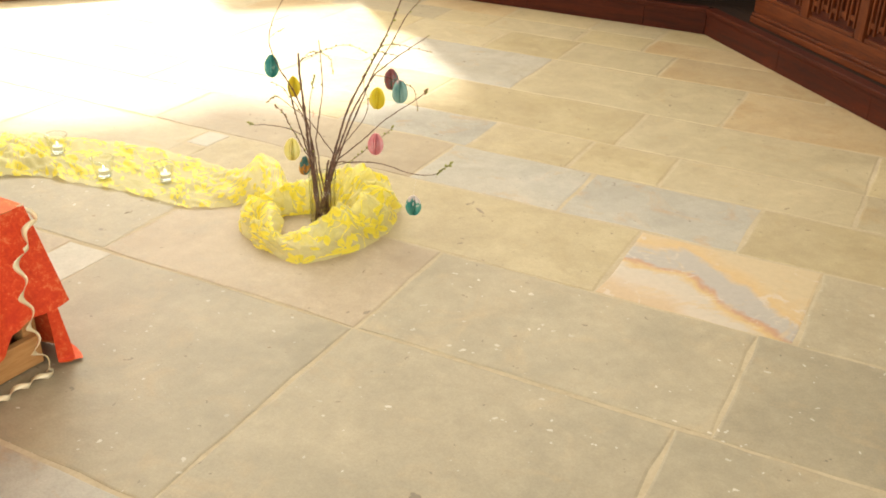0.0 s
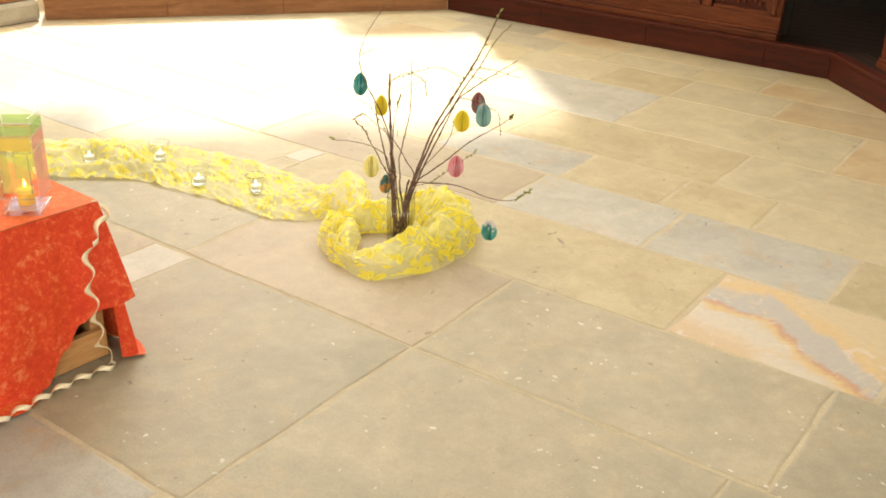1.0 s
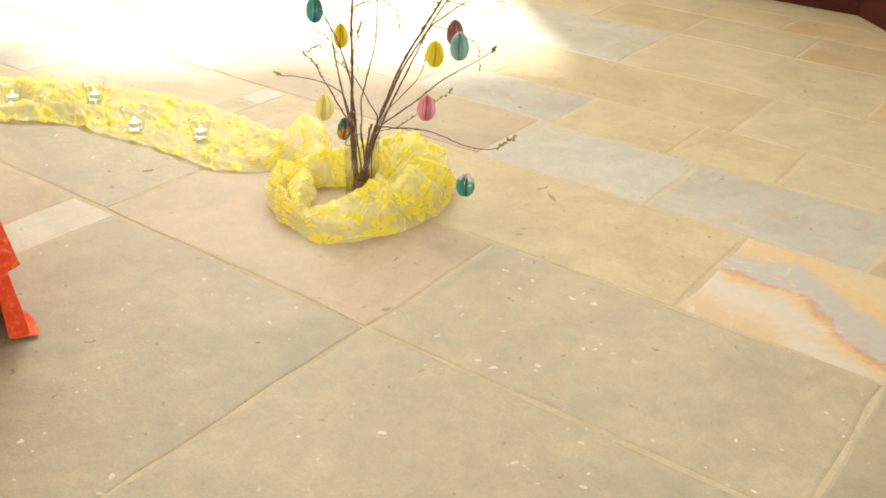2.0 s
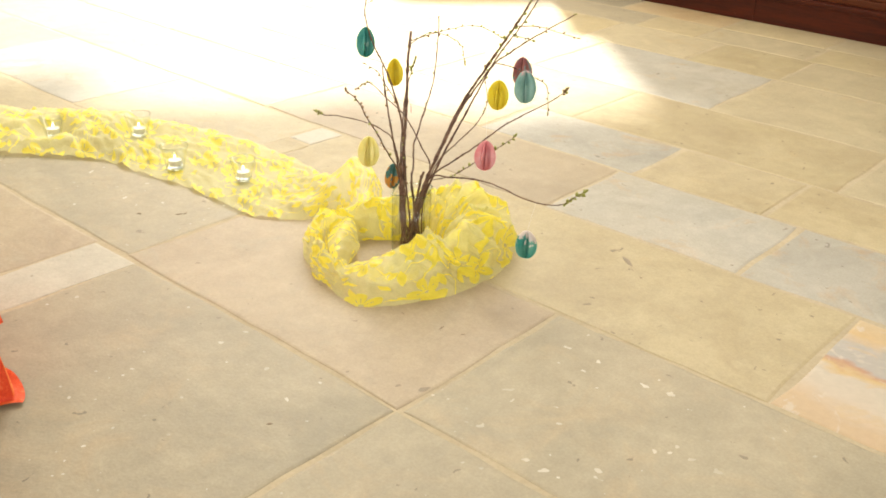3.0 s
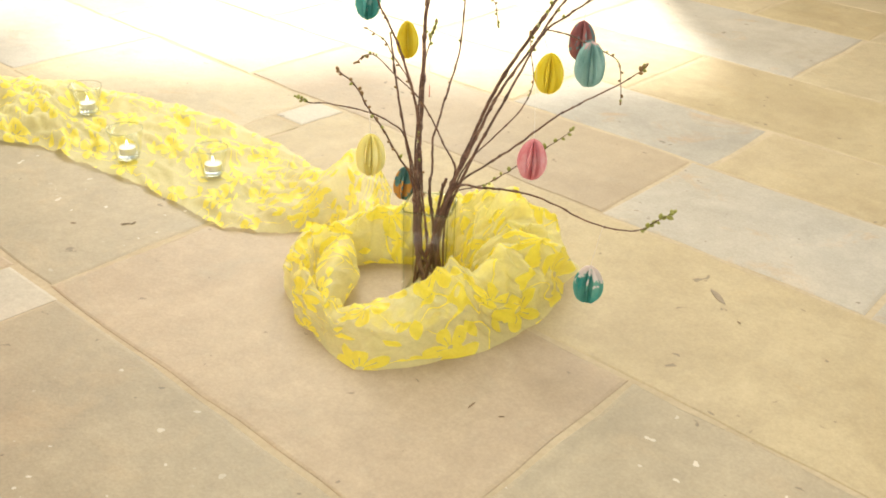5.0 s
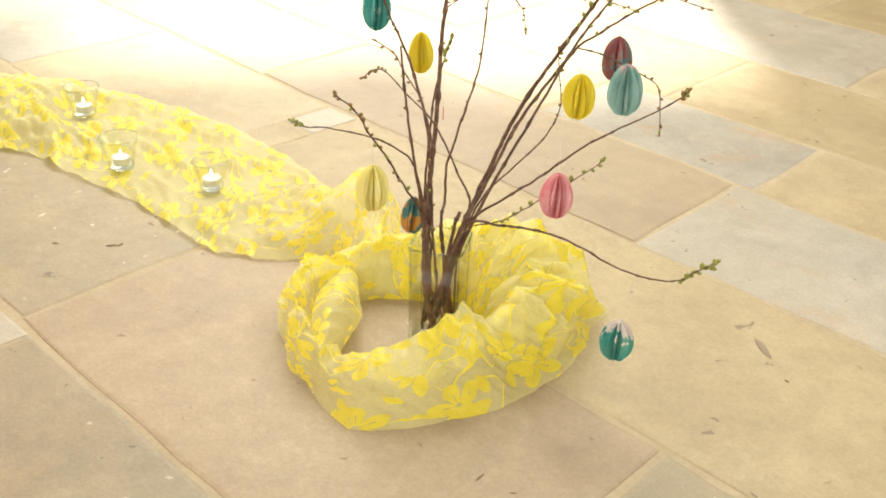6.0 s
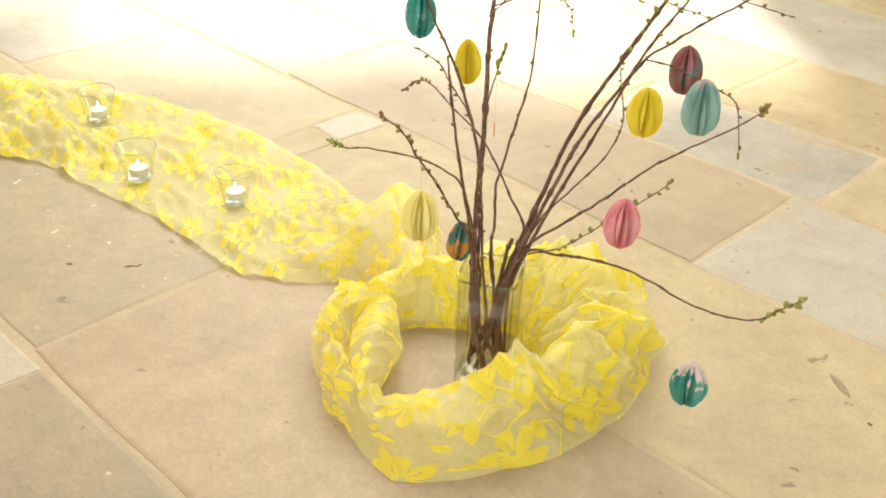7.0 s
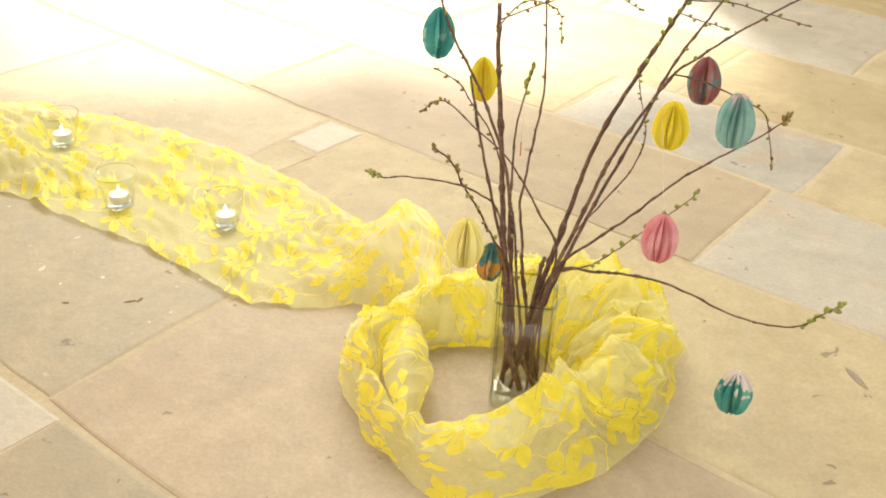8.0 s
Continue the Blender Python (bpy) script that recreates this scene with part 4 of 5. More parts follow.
def yellow_scarf():
    bm = bmesh.new()
    layer = bm.loops.layers.uv.new("cloth")
    near = smooth_line([(-2.3, 0.52, 0), (-1.75, 0.50, 0), (-1.30, 0.47, 0), (-1.0, 0.485, 0), (-0.85, 0.42, 0), (-0.65, 0.325, 0), (-0.50, 0.23, 0), (-0.42, 0.180, 0), (-0.31, 0.175, 0), (-0.215, 0.195, 0), (-0.170, 0.16, 0), (-0.135, 0.08, 0)], 12)
    far = smooth_line([(-2.3, 0.88, 0), (-1.78, 0.86, 0), (-1.40, 0.87, 0), (-1.17, 0.895, 0), (-0.95, 0.86, 0), (-0.70, 0.79, 0), (-0.46, 0.645, 0), (-0.34, 0.54, 0), (-0.235, 0.42, 0), (-0.145, 0.385, 0), (-0.085, 0.32, 0), (-0.075, 0.17, 0)], 12)
    lift = [(0, 0.0), (0.64, 0.0), (0.73, 0.05), (0.82, 0.125), (0.91, 0.115), (1.0, 0.085)]
    mids = [0.0]
    for (n0, n1), (f0, f1) in zip(zip(near, near[1:]), zip(far, far[1:])):
        mids.append(mids[-1] + ((n1 + f1) - (n0 + f0)).length / 2 + 0.004)
    bulge = [(0, 0.0), (0.28, 0.03), (0.36, 0.0), (1, 0.0)]

    def runner(a, b):
        k = a * (len(near) - 1)
        i = min(int(k), len(near) - 2)
        n, f = near[i].lerp(near[i + 1], k - i), far[i].lerp(far[i + 1], k - i)
        p = n.lerp(f, b)
        edge = min(b, 1 - b)
        calm = min([1.0] + [max((Vector((p.x, p.y)) - Vector(t)).length / 0.05 - 0.9, 0.0) for t in TEA_SPOTS])
        across = math.sin(math.pi * b)
        w = 0.6 * crease((p.x * 1.2 + p.y * 0.9, p.y * 0.55 - p.x * 0.4, 0), 8.0, 1.3) + 0.4 * crease((p.x * 1.5 + p.y * 1.3, p.y * 0.5 - p.x * 0.4, 0), 17.0, 6.1, 2)
        fold = max(w - 0.45, 0) * 0.055 * (0.5 + 0.5 * min(1, edge * 8))
        fold *= 0.75 + 0.55 * interp([(0, 1.0), (0.30, 1.0), (0.42, 0.0), (0.66, 0.0), (0.8, -0.25), (1, -0.2)], a)
        z = 0.003 + fold * calm + interp(bulge, a) * across * calm + interp(lift, a) * (math.sin(min(b / 0.8, 1.0) * math.pi / 2) if b < 0.8 else 1.0 - 0.55 * (b - 0.8) / 0.2)
        z = max(z, 0.003)
        wav = 0.012 * noise.noise(Vector((a * 30, b * 2, 5))) * (1 - 2 * edge)
        side = (f - n).normalized()
        p = p + side * wav
        return (p.x, p.y, z), (mids[i] + (mids[i + 1] - mids[i]) * (k - i) + 0.03 * noise.noise(p * 9), b * 0.46)

    sheet(bm, layer, 200, 44, runner)

    # the ring round the vase: outer hem, crest and inner hem by the way round, from the back left
    outer = [(0, 0.272), (15, 0.258), (37, 0.230), (51, 0.237), (60, 0.226), (80, 0.247), (91, 0.262), (102, 0.245), (114, 0.229), (127, 0.214), (165, 0.216), (180, 0.232), (197, 0.255), (214, 0.285), (222, 0.335), (227, 0.338), (236, 0.315), (258, 0.318), (290, 0.312), (330, 0.28), (360, 0.272)]
    crest = [(0, 0.222), (25, 0.222), (45, 0.205), (66, 0.180), (78, 0.172), (105, 0.145), (147, 0.108), (154, 0.118), (185, 0.165), (230, 0.20), (290, 0.19), (325, 0.185), (345, 0.20), (360, 0.222)]
    inner = [(0, 0.20), (40, 0.185), (60, 0.150), (85, 0.14), (110, 0.125), (142, 0.095), (170, 0.10), (200, 0.10), (237, 0.098), (263, 0.125), (300, 0.112), (320, 0.125), (344, 0.157), (360, 0.20)]
    height = [(0, 0.088), (20, 0.080), (45, 0.075), (66, 0.052), (74, 0.060), (90, 0.085), (115, 0.115), (147, 0.143), (152, 0.128), (162, 0.105), (180, 0.125), (205, 0.150), (225, 0.150), (255, 0.145), (290, 0.105), (330, 0.088), (360, 0.088)]
    heaped = [(0, 0.72), (55, 0.7), (75, 0.42), (135, 0.42), (165, 0.7), (195, 1.35), (270, 1.35), (300, 0.8), (330, 0.72), (360, 0.72)]

    def pleats(s, d, seed, lean, wave):
        """Long soft folds with sharp ridges, that lean across the cloth and wander; about -0.5 to 0.5."""
        q = Vector((s * 4, d * 4, seed))
        warp = 2.6 * noise.noise(q) + 1.1 * noise.noise(q * 2.7)
        ridge = 1 - abs(math.sin((s * math.cos(lean) + d * math.sin(lean)) * math.pi / wave + warp)) ** 0.8
        return (ridge - 0.42) * (0.45 + 0.9 * max(noise.noise(q * 1.3 + Vector((9, 3, 1))) + 0.35, 0.0))

    def ring(a, b):
        turn = a * 360
        ang = radians(165 + turn)
        ro, rc, ri, h = (straight(tb, turn) for tb in (outer, crest, inner, height))
        if b < 0.58:
            t = b / 0.58
            r, z = ro + (rc - ro) * (t + 0.10 * math.sin(t * math.pi * 2)), h * (0.92 * t + 0.08 * math.sin(t * math.pi / 2))
            r += 0.010 * math.sin(math.pi * t)
        else:
            t = (b - 0.58) / 0.42
            r, z = rc + (ri - rc) * math.sin(t * math.pi / 2), h * (1 - t)
        bulk = interp(heaped, turn)
        s, d = a * 1.35, b * 0.30
        body = math.sin(math.pi * min(max(b, 0.02), 0.98)) ** 0.7
        f = 0.026 * pleats(s, d, 1.7, 0.5, 0.085) + 0.013 * pleats(s, d, 5.2, -0.7, 0.042)
        g = 0.024 * pleats(s, d, 8.1, 1.1, 0.095) + 0.012 * pleats(s, d, 3.3, 0.1, 0.050)
        soft = 0.030 * noise.noise(Vector((math.cos(ang) * 2.2, math.sin(ang) * 2.2, b * 2.0)))
        fine = pleats(s, d, 41.0, 0.8, 0.024)
        r += (f + soft * 0.6) * body * bulk + 0.0045 * fine * body
        z += (g + soft * 0.5) * body * bulk + 0.0045 * fine * body
        z = max(z, 0.002 + 0.006 * max(noise.noise(Vector((ang * 5, b * 3, 1))), 0))
        return (0.03 + r * math.cos(ang), r * math.sin(ang), z), (4.0 + a * 1.35, b * 0.36)

    sheet(bm, layer, 420, 60, ring)

    # a second layer, heaped on the bulky side
    def inner_fold(a, b):
        turn = 168 + a * 172
        ang = radians(165 + turn)
        swell = math.sin(math.pi * a) ** 0.5
        ro, ri, h = interp(outer, turn) * 0.90, interp(inner, turn) * 1.06, interp(height, turn) * 0.90 * (0.35 + 0.65 * swell)
        r = ro + (ri - ro) * b
        z = h * math.sin(math.pi * min(max(b * 0.94 + 0.03, 0), 1)) ** 0.6
        s, d = a * 0.7, b * 0.3
        body = math.sin(math.pi * b)
        r += (0.030 * pleats(s, d, 12.0, 0.9, 0.07) + 0.012 * pleats(s, d, 15.0, -0.4, 0.035)) * body
        z = max(z + (0.034 * pleats(s, d, 21.0, 0.3, 0.075) + 0.014 * pleats(s, d, 25.0, 1.3, 0.04)) * body, 0.004)
        return (0.03 + r * math.cos(ang), r * math.sin(ang), z), (7.0 + a * 0.9, b * 0.4)

    sheet(bm, layer, 220, 50, inner_fold)

    # the hem turned in towards the vase: an open roll that leans away from the crest
    def turned_in(a, b):
        turn = 338 + a * 84
        ang = radians(165 + turn)
        swell = math.sin(math.pi * min(max(a, 0.0), 1.0)) ** 0.6
        lip = 0.205 - 0.018 * swell
        if b < 0.45:
            t = b / 0.45
            r, z = lip - 0.070 * swell * t, 0.058 + 0.026 * swell * math.sin(math.pi * t * 0.9) - 0.006 * t
        else:
            t = (b - 0.45) / 0.55
            r, z = lip - swell * (0.070 - 0.012 * t + 0.010 * math.sin(math.pi * t)), 0.052 * (1 - t) + 0.002
        s, d = a * 0.35, b * 0.16
        body = math.sin(math.pi * b)
        r += 0.012 * pleats(s, d, 31.0, 1.2, 0.06) * body
        z += 0.010 * pleats(s, d, 35.0, 0.4, 0.05) * body
        return (0.03 + r * math.cos(ang), r * math.sin(ang), max(z, 0.003)), (9.0 + a * 0.4, b * 0.2)

    sheet(bm, layer, 90, 34, turned_in)
    ob = part("scarf", bm, ORGANZA, smooth=True)
    return tagged(ob, "sheer yellow flowered organza scarf, crumpled round the vase", "scarf")


yellow_scarf()


# ---------------------------------------------------------------- tealights
def tealight_glass(at, scale):
    root = part("tealight_glass", lathe([(0, 0.0), (0.020, 0.0), (0.0245, 0.003), (0.0265, 0.012), (0.0375, 0.064), (0.0372, 0.0658), (0.0358, 0.0655), (0.0245, 0.0135), (0.018, 0.0115), (0, 0.011)], 40), GLASS, smooth=True)
    root.visible_shadow = False
    root.matrix_world = Matrix.Translation(at) @ Matrix.Diagonal((scale, scale, scale, 1))
    ring = part("rim", lathe([(0.0356, 0.0652), (0.0362, 0.0664), (0.0372, 0.0664), (0.0377, 0.0650), (0.0372, 0.0659), (0.0362, 0.0659), (0.0356, 0.0652)], 40), RIM_GLASS, root, "polished rim", smooth=True)
    base = part("base", lathe([(0, 0.001), (0.0195, 0.001), (0.0235, 0.004), (0.0240, 0.010), (0.018, 0.0108), (0, 0.0105)], 36), BASE_GLASS, root, "thick clear base", smooth=True)
    ring.visible_shadow = base.visible_shadow = False
    return tagged(root, "clear tapered glass tealight holder on the yellow scarf", "candle holder", "tealight holders")


def tealight(at, scale):
    root = thing("tealight", at, "lit white tealight candle in a thin metal cup", "candle", "tealights")
    root.scale = (scale, scale, scale)
    part("cup", lathe([(0, 0.0), (0.0183, 0.0), (0.0190, 0.001), (0.0192, 0.0155), (0.0195, 0.0160), (0.0189, 0.0160), (0.0186, 0.0012), (0, 0.0012)], 32), ALU, root, "thin shiny metal cup", smooth=True)
    part("wax", lathe([(0, 0.0014), (0.0184, 0.0014), (0.0185, 0.0140), (0.014, 0.0134), (0, 0.0130)], 32), WAX, root, "white wax", smooth=True)
    part("wick", tube([Vector((0, 0, 0.012)), Vector((0.0004, 0, 0.017)), Vector((0.0012, 0, 0.020))], lambda t: 0.0006, 5), WICK, root)
    part("flame", lathe([(0, 0.019), (0.0016, 0.021), (0.0022, 0.0245), (0.0012, 0.030), (0, 0.034)], 10), FLAME, root, smooth=True)
    return root


for (x, y), s in zip(TEA_SPOTS, (1.0, 1.12, 1.12, 1.0)):
    tealight_glass((x, y, 0.0035), s)
    tealight((x + 0.001, y, 0.0035 + 0.0112 * s), 1.0)


# ---------------------------------------------------------------- low table with the red cloth
CORNER = Vector((-0.668, -0.723))
FRONT, BACK = Vector((-0.62, -0.785)), Vector((-0.81, 0.586))
TOP = 0.436
T_W, T_D = 0.62, 0.46


def table_frame():
    """Local x runs along the front edge from the corner, y inward from it."""
    root = thing("low_table", (CORNER.x, CORNER.y, 0), "low honey-coloured pine table under a red velvet cloth", "table", turn=math.degrees(math.atan2(FRONT.y, FRONT.x)))
    m = -1
    for x in (0.012, T_W - 0.05):
        for y in (0.012, T_D - 0.05):
            part("leg", box((x, m * (y + 0.042), 0), (x + 0.042, m * y, TOP - 0.024), 0.004), PINE, root)
    for y in (-0.0105, T_D - 0.008 + 0.0002):
        part("bottom_rail", box((0.022, m * (y + 0.022), 0.004), (T_W - 0.02, m * y, 0.085), 0.003), PINE, root)
    for y in (0.014, T_D - 0.034):
        part("top_rail", box((0.055, m * (y + 0.022), TOP - 0.10), (T_W - 0.052, m * y, TOP - 0.0242), 0.003), PINE, root)
    for x in (0.016, T_W - 0.036):
        part("side_rail", box((x, m * (T_D - 0.052), 0.004), (x + 0.022, m * 0.055, 0.085), 0.003), PINE, root)
    part("tabletop", box((0.004, m * (T_D - 0.004), TOP - 0.024), (T_W - 0.004, m * 0.004, TOP - 0.002), 0.003), PINE, root)
    return root


def red_cloth():
    bm = bmesh.new()
    layer = bm.loops.layers.uv.new("cloth")
    f3, b3 = Vector((*FRONT, 0)), Vector((*BACK, 0))
    c = Vector((*CORNER, 0))
    corners = [c + b3 * T_D, c, c + f3 * T_W, c + f3 * T_W + b3 * T_D]
    centre = sum(corners, Vector()) / 4
    lens = [T_D, T_W, T_D, T_W]
    total = sum(lens)

    def rim(s):
        k = 0
        s = s % total
        while s > lens[k]:
            s -= lens[k]
            k += 1
        p, q = corners[k], corners[(k + 1) % 4]
        t = s / lens[k]
        d = (q - p).normalized()
        out = Vector((d.y, -d.x, 0))
        if out.dot(p.lerp(q, 0.5) - centre) < 0:
            out = -out
        edge = min(s, lens[k] - s)
        if edge < 0.05:
            corner = p if s < lens[k] / 2 else q
            out = out.lerp((corner - centre).normalized(), 0.75 * (1 - edge / 0.05)).normalized()
        near_corner = (p.lerp(q, t) - corners[1]).length
        if near_corner < 0.08:
            out = out.lerp(Vector((0.97, -0.24, 0)), 1 - near_corner / 0.08).normalized()
        return p.lerp(q, t), out

    # how far the front fall hangs, along the rim from the corner; the other fall reaches the floor
    drop = [(0, 0.258), (0.05, 0.272), (0.10, 0.305), (0.15, 0.36), (0.23, 0.44), (0.30, 0.52), (T_W, 0.52), (total, 0.47)]

    def fall(s, b, ln, flare, inset):
        p, out = rim(s)
        d = b * ln
        fold = 0.022 * math.sin(s * 38 + 1.0) * b * noise.noise(Vector((s * 4, b, 3))) + 0.012 * b * noise.noise(Vector((s * 16, d * 6, 9)))
        z = TOP - d * 0.985
        push = d * (flare + 0.04 * noise.noise(Vector((s * 9, 1, 0)))) + fold
        if z < 0.006:
            push += (0.006 - z) * 0.6
            z = 0.006 + 0.012 * max(0, noise.noise(Vector((s * 20, d * 20, 2))) + 0.2)
        q = p + out * (inset + push)
        return (q.x, q.y, z), (s, d)

    def front_fall(a, b):
        w = a * (total - T_D)
        return fall(T_D + 0.00001 + w, b, interp(drop, w), 0.08 + 0.22 * math.exp(-(w / 0.06) ** 2), 0.006)

    def corner_fall(a, b):
        s = a * (T_D + 0.028)
        return fall(s, b, 0.468, 0.06 + 0.10 * math.exp(-((s - T_D) / 0.05) ** 2), 0.006 - 0.004 * max(min((s - T_D) / 0.01, 1.0), 0.0))

    sheet(bm, layer, 300, 44, front_fall)
    sheet(bm, layer, 160, 44, corner_fall)

    def top(a, b):
        p = corners[1].lerp(corners[2], a) + b3 * (T_D * b)
        q = p + (p - centre) * 0.016
        edge = min(a, 1 - a, b, 1 - b)
        z = TOP + 0.0015 * noise.noise(p * 9) * min(1, edge * 10) + 0.001
        return (q.x, q.y, z), (a, b)

    sheet(bm, layer, 40, 30, top)
    ob = part("tablecloth", bm, VELVET, smooth=True)
    return tagged(ob, "crushed red velvet cloth draped over the low table", "tablecloth")


table_frame()
red_cloth()


def curled_ribbon():
    c = Vector((*CORNER, 0))
    f3 = Vector((*FRONT, 0))
    line = smooth_line([c + Vector((0.004, 0.004, TOP + 0.004)), c + Vector((0.024, -0.016, TOP - 0.03)), c + f3 * 0.07 + Vector((0.05, -0.04, 0.34)), c + f3 * 0.085 + Vector((0.062, -0.052, 0.25)), c + f3 * 0.085 + Vector((0.068, -0.056, 0.16)), c + f3 * 0.075 + Vector((0.058, -0.05, 0.08)),
                        c + f3 * 0.035 + Vector((0.05, -0.055, 0.012)), c + f3 * 0.11 + Vector((0.045, -0.05, 0.008)), c + f3 * 0.20 + Vector((0.05, -0.05, 0.008)), c + f3 * 0.29 + Vector((0.066, -0.055, 0.01)), c + f3 * 0.36 + Vector((0.075, -0.06, 0.012)), c + f3 * 0.43 + Vector((0.10, -0.08, 0.01))], 14)
    bm = bmesh.new()
    rows, way = [], 0.0
    for k, p in enumerate(line):
        d = (line[min(k + 1, len(line) - 1)] - line[max(k - 1, 0)]).normalized()
        way += (line[k] - line[k - 1]).length if k else 0
        ref = Vector((0, 0, 1)) if abs(d.z) < 0.7 else Vector((0.785, -0.62, 0))
        x = d.cross(ref).normalized()
        y = d.cross(x)
        ph = way * (78 if p.z > 0.03 else 105)
        low = 1.0 if p.z > 0.02 else 0.8
        q = p + 0.011 * low * (math.cos(ph) * x + 0.5 * math.sin(ph) * y)
        w = (math.cos(ph * 0.5) * x + math.sin(ph * 0.5) * y).normalized() * 0.0075
        q.z = max(q.z, 0.0075)
        th = w.cross(d).normalized() * 0.0003
        rows.append([bm.verts.new(q + s * w + u * th) for s, u in ((1, 1), (-1, 1), (-1, -1), (1, -1))])
    for a, b2 in zip(rows, rows[1:]):
        for s in range(4):
            bm.faces.new((a[s], a[(s + 1) % 4], b2[(s + 1) % 4], b2[s]))
    ob = part("ribbon", bm, RIBBON, smooth=True)
    return tagged(ob, "curled gold ribbon hanging over the red cloth to the floor", "ribbon")


curled_ribbon()


def lantern():
    at = Vector((-0.808, -0.796, TOP + 0.004))
    root = thing("glass_lantern", at, "square glass lantern with coloured foil panes", "lantern", turn=6)
    w, h, t = 0.046, 0.243, 0.004
    g = bmesh.new()
    for k in range(4):
        r = Matrix.Rotation(k * math.pi / 2, 4, "Z")
        before = set(g.verts)
        add_box(g, (-w, -w, 0.0142), (w - t - 0.0003, -w + t, h), 0.0012)
        bmesh.ops.transform(g, matrix=r, verts=[v for v in g.verts if v not in before])
    body = part("glass_body", g, GLASS, root)
    part("base", box((-w, -w, 0), (w, w, 0.014), 0.003), BASE_GLASS, root, "thick clear base")
    body.visible_shadow = False
    foils = {"green": film("green_foil", (0.76, 0.90, 0.56), 0.24), "gold": film("gold_foil", (0.88, 0.74, 0.26), 0.40), "lime": film("lime_foil", (0.93, 0.92, 0.48), 0.22), "rose": film("rose_foil", (0.95, 0.68, 0.60), 0.32)}
    lead = rough_paint("grey_leading", (0.20, 0.19, 0.15), (0.32, 0.30, 0.24), 40, 0.5)
    rows = [(0.045, 0.16, "lime"), (0.1625, 0.198, "gold"), (0.2005, 0.226, "green")]
    for k in range(4):
        r = Matrix.Rotation(k * math.pi / 2, 4, "Z")
        for j, (z0, z1, c) in enumerate(rows):
            name = "rose" if k == 1 and j < 2 else c
            inset = 0.014 if j == 0 and k in (0, 2) else 0.002
            bm = box((-w + inset, -w - 0.0012, z0 + inset), (w - inset, -w - 0.0004, z1 - inset * 0.6))
            bmesh.ops.transform(bm, matrix=r, verts=bm.verts)
            pane = part("coloured_pane", bm, foils[name], root)
            pane.visible_shadow = False
        if k in (0, 2):
            for x in (-w + 0.012, w - 0.0134):
                bm = box((x, -w - 0.0026, 0.058), (x + 0.0014, -w - 0.0004, 0.151), 0.0004)
                bmesh.ops.transform(bm, matrix=r, verts=bm.verts)
                part("leading", bm, lead, root)
        for z in (0.0425, 0.160, 0.198):
            bm = box((-w, -w - 0.0024, z), (w, -w - 0.0004, z + 0.0014), 0.0004)
            bmesh.ops.transform(bm, matrix=r, verts=bm.verts)
            part("leading", bm, lead, root)
    candle = thing("candle", at + Vector((0, 0, 0.0145)), "lit yellow pillar candle inside the glass lantern", "candle")
    part("wax", lathe([(0, 0), (0.019, 0), (0.020, 0.002), (0.020, 0.038), (0.0175, 0.040), (0, 0.035)], 28), YELLOW_WAX, candle, smooth=True)
    part("wick", tube([Vector((0, 0, 0.034)), Vector((0, 0, 0.043))], lambda t: 0.0008, 5), WICK, candle)
    part("flame", lathe([(0, 0.041), (0.003, 0.045), (0.0038, 0.050), (0.002, 0.058), (0, 0.064)], 12), FLAME, candle, smooth=True)
    return root


lantern()


def draped_box():
    bm = bmesh.new()
    layer = bm.loops.layers.uv.new("cloth")

    def place(a, b):
        ang = a * 2 * math.pi
        k = min(1 / max(abs(math.cos(ang)), abs(math.sin(ang))), 1.3)
        r = 0.085 * k * (1 + 0.45 * (1 - b)) * (1 + 0.06 * math.sin(ang * 7) * (1 - b))
        r *= 1.0 if b < 0.8 else (1 - b) / 0.2
        return (r * math.cos(ang), r * math.sin(ang), 0.17 * min(b / 0.8, 1.0)), (a, b)

    sheet(bm, layer, 64, 20, place)
    ob = part("draped_box", bm, VELVET, smooth=True)
    ob.matrix_world = pose(-1.055, -0.70, TOP + 0.0035, 0, 0, 40)
    return tagged(ob, "small box draped in crushed red velvet on the low table", "draped box")


draped_box()

# ---------------------------------------------------------------- flagstones
SLANT = radians(-34.0)
U, V = Vector((math.cos(SLANT), math.sin(SLANT))), Vector((-math.sin(SLANT), math.cos(SLANT)))
stone_rng = random.Random(11)


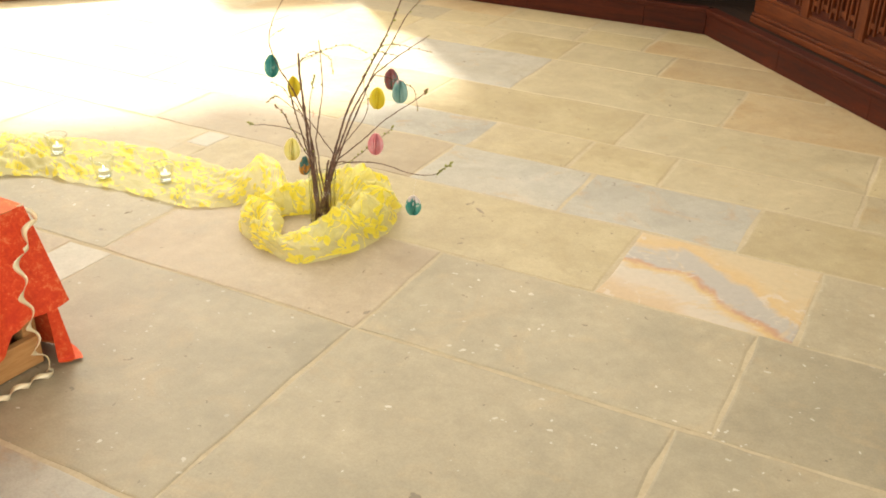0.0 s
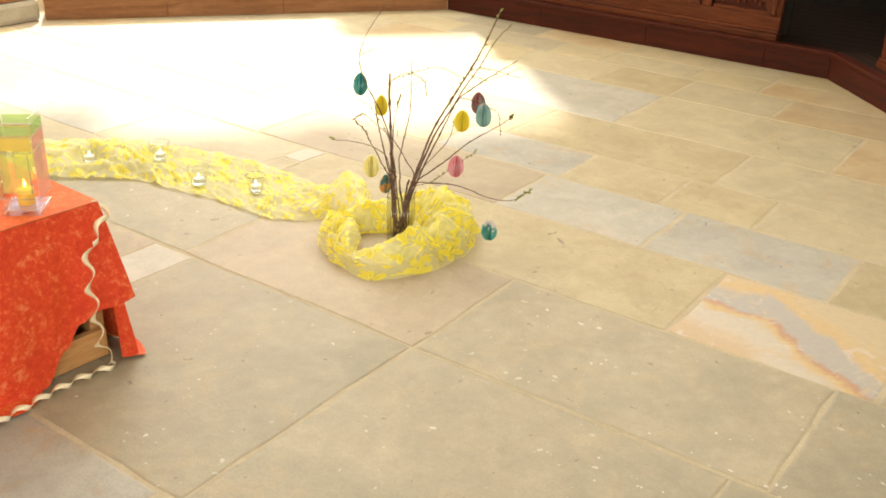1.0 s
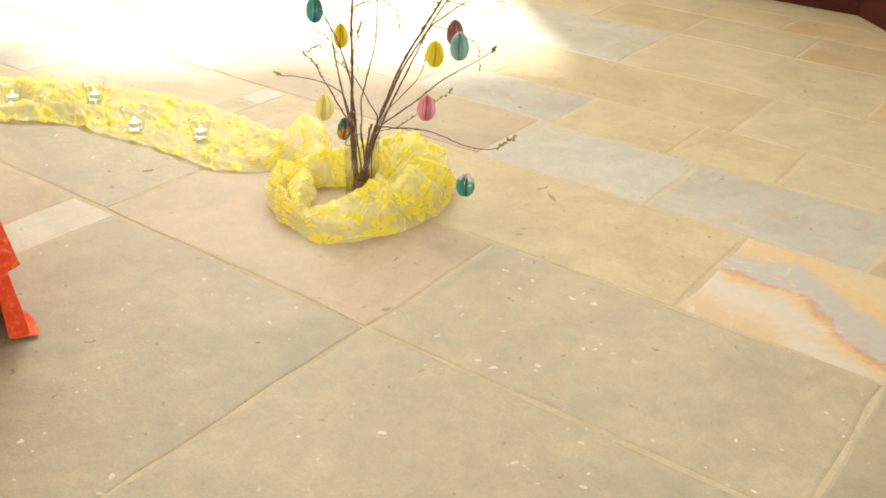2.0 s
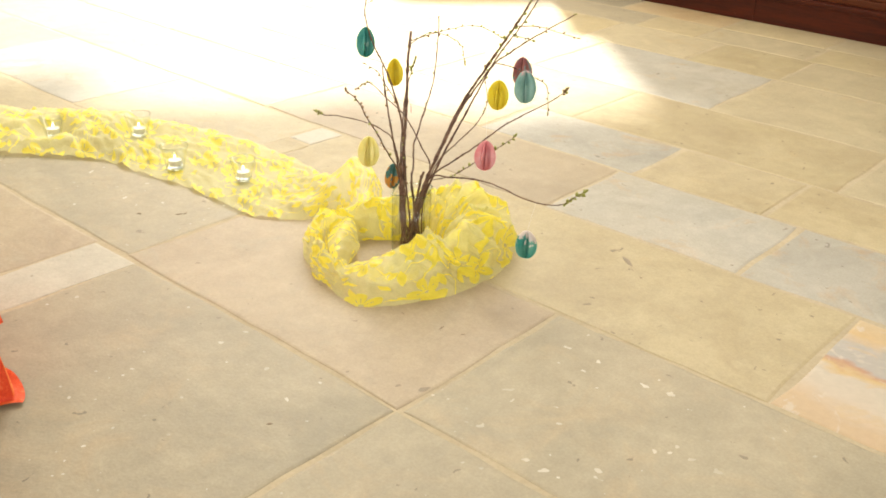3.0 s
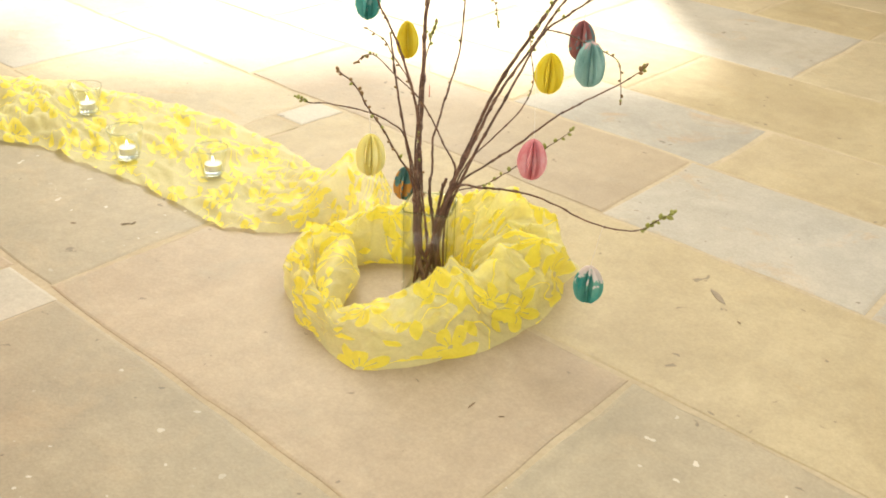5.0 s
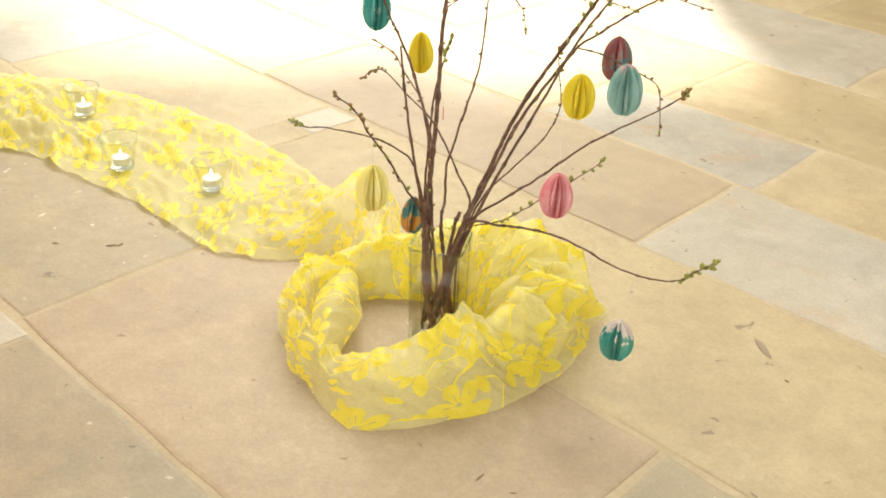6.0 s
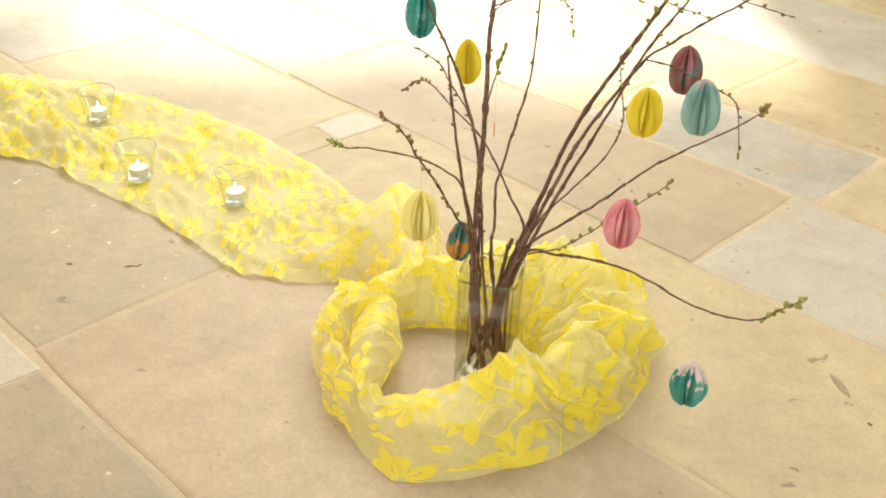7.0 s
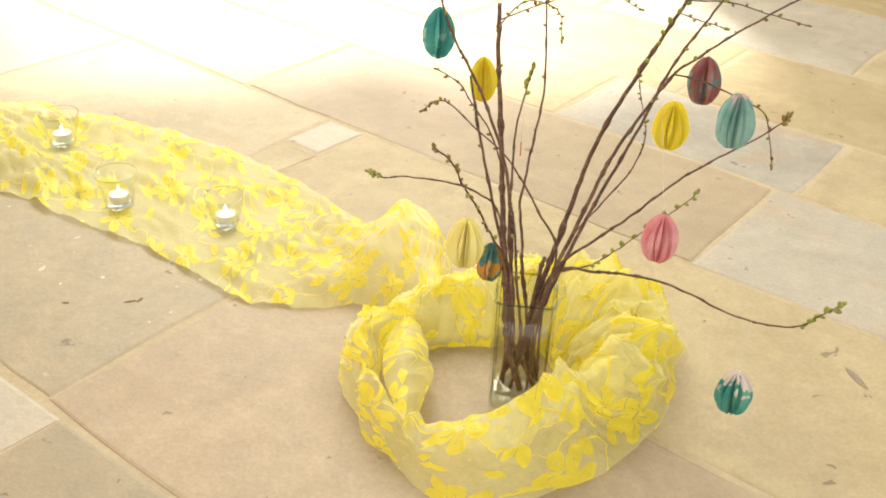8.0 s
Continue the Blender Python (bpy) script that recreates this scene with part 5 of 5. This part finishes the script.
def flagstone(u0, u1, v0, v1, kind):
    """One slab of the floor with worn, slightly uneven edges."""
    g = 0.0022
    cu, cv = (u0 + u1) / 2, (v0 + v1) / 2
    pts = []
    corners = [(u0 + g, v0 + g), (u1 - g, v0 + g), (u1 - g, v1 - g), (u0 + g, v1 - g)]
    for (a, b), (c, d) in zip(corners, corners[1:] + corners[:1]):
        n = max(int(math.hypot(c - a, d - b) / 0.09), 1)
        for k in range(n):
            t = k / n
            j = 0.0042 if k else 0.006
            pts.append((a + (c - a) * t - cu + stone_rng.uniform(-j, j), b + (d - b) * t - cv + stone_rng.uniform(-j, j)))
    top = stone_rng.uniform(-0.0008, 0.0008)
    bm = bmesh.new()
    rings = []
    for scale, z in ((0.0, -0.03), (0.0, -0.0055), (0.005, -0.0012), (0.012, 0.0)):
        ring = []
        for x, y in pts:
            r = math.hypot(x, y)
            k = 1 - scale / max(r, 0.05)
            ring.append(bm.verts.new((x * k, y * k, z + top)))
        rings.append(ring)
    n = len(pts)
    for a, b in zip(rings, rings[1:]):
        for k in range(n):
            bm.faces.new((a[k], a[(k + 1) % n], b[(k + 1) % n], b[k]))
    bm.faces.new(rings[-1])
    ob = part("flagstone", bm, STONE[kind], floor)
    at = U * cu + V * cv
    ob.matrix_world = Matrix.Translation((at.x, at.y, 0)) @ Matrix.Rotation(SLANT, 4, "Z")
    return ob


KINDS = ["tan", "sand", "pink", "sand", "grey", "rust", "tan"]


def inside(u, v):
    p = U * u + V * v
    return -3.9 < p.x < 3.6 and -5.6 < p.y < 4.4


def course(v0, v1, known):
    """A row of slabs; known: joints in order, each with the stone after it (None: by chance)."""
    joints = list(known)
    while joints[-1][0] < 5.4:
        joints.append((joints[-1][0] + stone_rng.uniform(0.45, 1.0), None))
    u = joints[0][0]
    while u > -5.4:
        u -= stone_rng.uniform(0.45, 1.0)
        joints.insert(0, (u, None))
    for (a, kind), (b, _) in zip(joints, joints[1:]):
        pick = stone_rng.choice(KINDS)
        if (inside(a, v0) or inside(b, v1) or inside((a + b) / 2, (v0 + v1) / 2)) and kind != "":
            flagstone(a, b, v0, v1, kind or pick)


course(-1.278, -0.451, [(-1.25, "pink"), (-0.60, "pale"), (-0.43, "grey"), (0.46, "grey"), (1.375, "grey"), (2.2, None)])
course(-0.451, 0.076, [(-1.45, "grey"), (-0.48, "pink"), (0.465, "grey"), (1.46, "grey"), (2.4, None)])
course(0.076, 0.553, [(-2.5, "blue"), (-1.655, "sand"), (-0.865, ""), (-0.76, "tan"), (0.975, "vein"), (1.56, "grey"), (2.1, "tan"), (2.5, None)])
flagstone(-0.865, -0.76, 0.076, 0.400, "tan")
flagstone(-0.865, -0.76, 0.400, 0.553, "pale")
course(0.553, 0.945, [(-1.95, "tan"), (-1.17, "pink"), (0.07, "blue"), (0.66, "blue"), (1.29, "tan"), (2.1, None)])
course(0.945, 1.267, [(-1.58, "tan"), (-0.5, "blue"), (0.115, "tan"), (0.545, "tan"), (0.90, "sand"), (1.60, "sand"), (2.5, None)])
course(1.267, 1.71, [(-1.1, "tan"), (-0.33, "tan"), (0.63, "sand"), (1.6, "tan"), (2.3, None)])
course(1.71, 2.27, [(-0.85, "blue"), (-0.04, "sand"), (0.95, "rust"), (1.7, None)])
course(2.27, 2.65, [(-1.0, "sand"), (-0.46, "tan"), (-0.03, "sand"), (0.50, "rust"), (1.3, None)])
course(2.65, 2.92, [(-0.95, "tan"), (-0.62, "sand"), (-0.08, "tan"), (0.30, "rust"), (0.95, "rust"), (1.5, None)])
course(2.92, 3.32, [(-1.2, "rust"), (-0.62, "tan"), (-0.1, "sand"), (0.3, "tan"), (0.9, None)])
course(-1.80, -1.278, [(-0.55, "blue"), (0.41, "sand"), (1.2, None)])
v = -1.80
for w in (0.55, 0.44, 0.62, 0.5, 0.58, 0.46, 0.6, 0.5):
    course(v - w, v, [(stone_rng.uniform(-1, 0), None), (stone_rng.uniform(0.3, 0.8), None)])
    v -= w
v = 3.32
for w in (0.5, 0.42):
    course(v, v + w, [(-1.6, None)])
    v += w


def floor_chip(at, length, width, turn, material, name, label):
    """A thin irregular flake lying on the floor."""
    bm = bmesh.new()
    pts = [((0.5 * length * stone_rng.uniform(0.75, 1.0)) * math.cos(k * math.pi / 7), (0.5 * width * stone_rng.uniform(0.6, 1.0)) * math.sin(k * math.pi / 7)) for k in range(14)]
    low = [bm.verts.new((x, y, 0.0)) for x, y in pts]
    high = [bm.verts.new((x * 0.9, y * 0.85, 0.0007)) for x, y in pts]
    for k in range(14):
        bm.faces.new((low[k], low[(k + 1) % 14], high[(k + 1) % 14], high[k]))
    bm.faces.new(high)
    bm.faces.new(low[::-1])
    ob = part(name, bm, material)
    ob.matrix_world = pose(at[0], at[1], 0.0009, 0, 0, turn)
    return tagged(ob, label, "speck", "specks on the floor")


SMUDGE = rough_paint("grey_smudge", (0.22, 0.18, 0.13), (0.36, 0.30, 0.22), 60, 0.9)
DRIED = rough_paint("dried_leaf", (0.15, 0.10, 0.06), (0.26, 0.19, 0.12), 60, 0.8)
floor_chip((0.590, 0.105), 0.062, 0.016, 112, SMUDGE, "mortar_smudge", "grey worn smudge on a tan flagstone")
for x, y, length, width, turn in ((-0.615, 0.158, 0.022, 0.005, 25), (-0.60, 0.165, 0.016, 0.005, 70), (-0.72, 0.14, 0.014, 0.006, 10), (0.17, -0.31, 0.02, 0.004, 60), (0.22, -0.33, 0.012, 0.003, 15), (0.62, 0.02, 0.010, 0.005, 140), (-0.1, -0.72, 0.012, 0.006, 20)):
    floor_chip((x, y), length, width, turn, DRIED, "dried_leaf_scrap", "dark dried scrap of leaf on the flagstones")
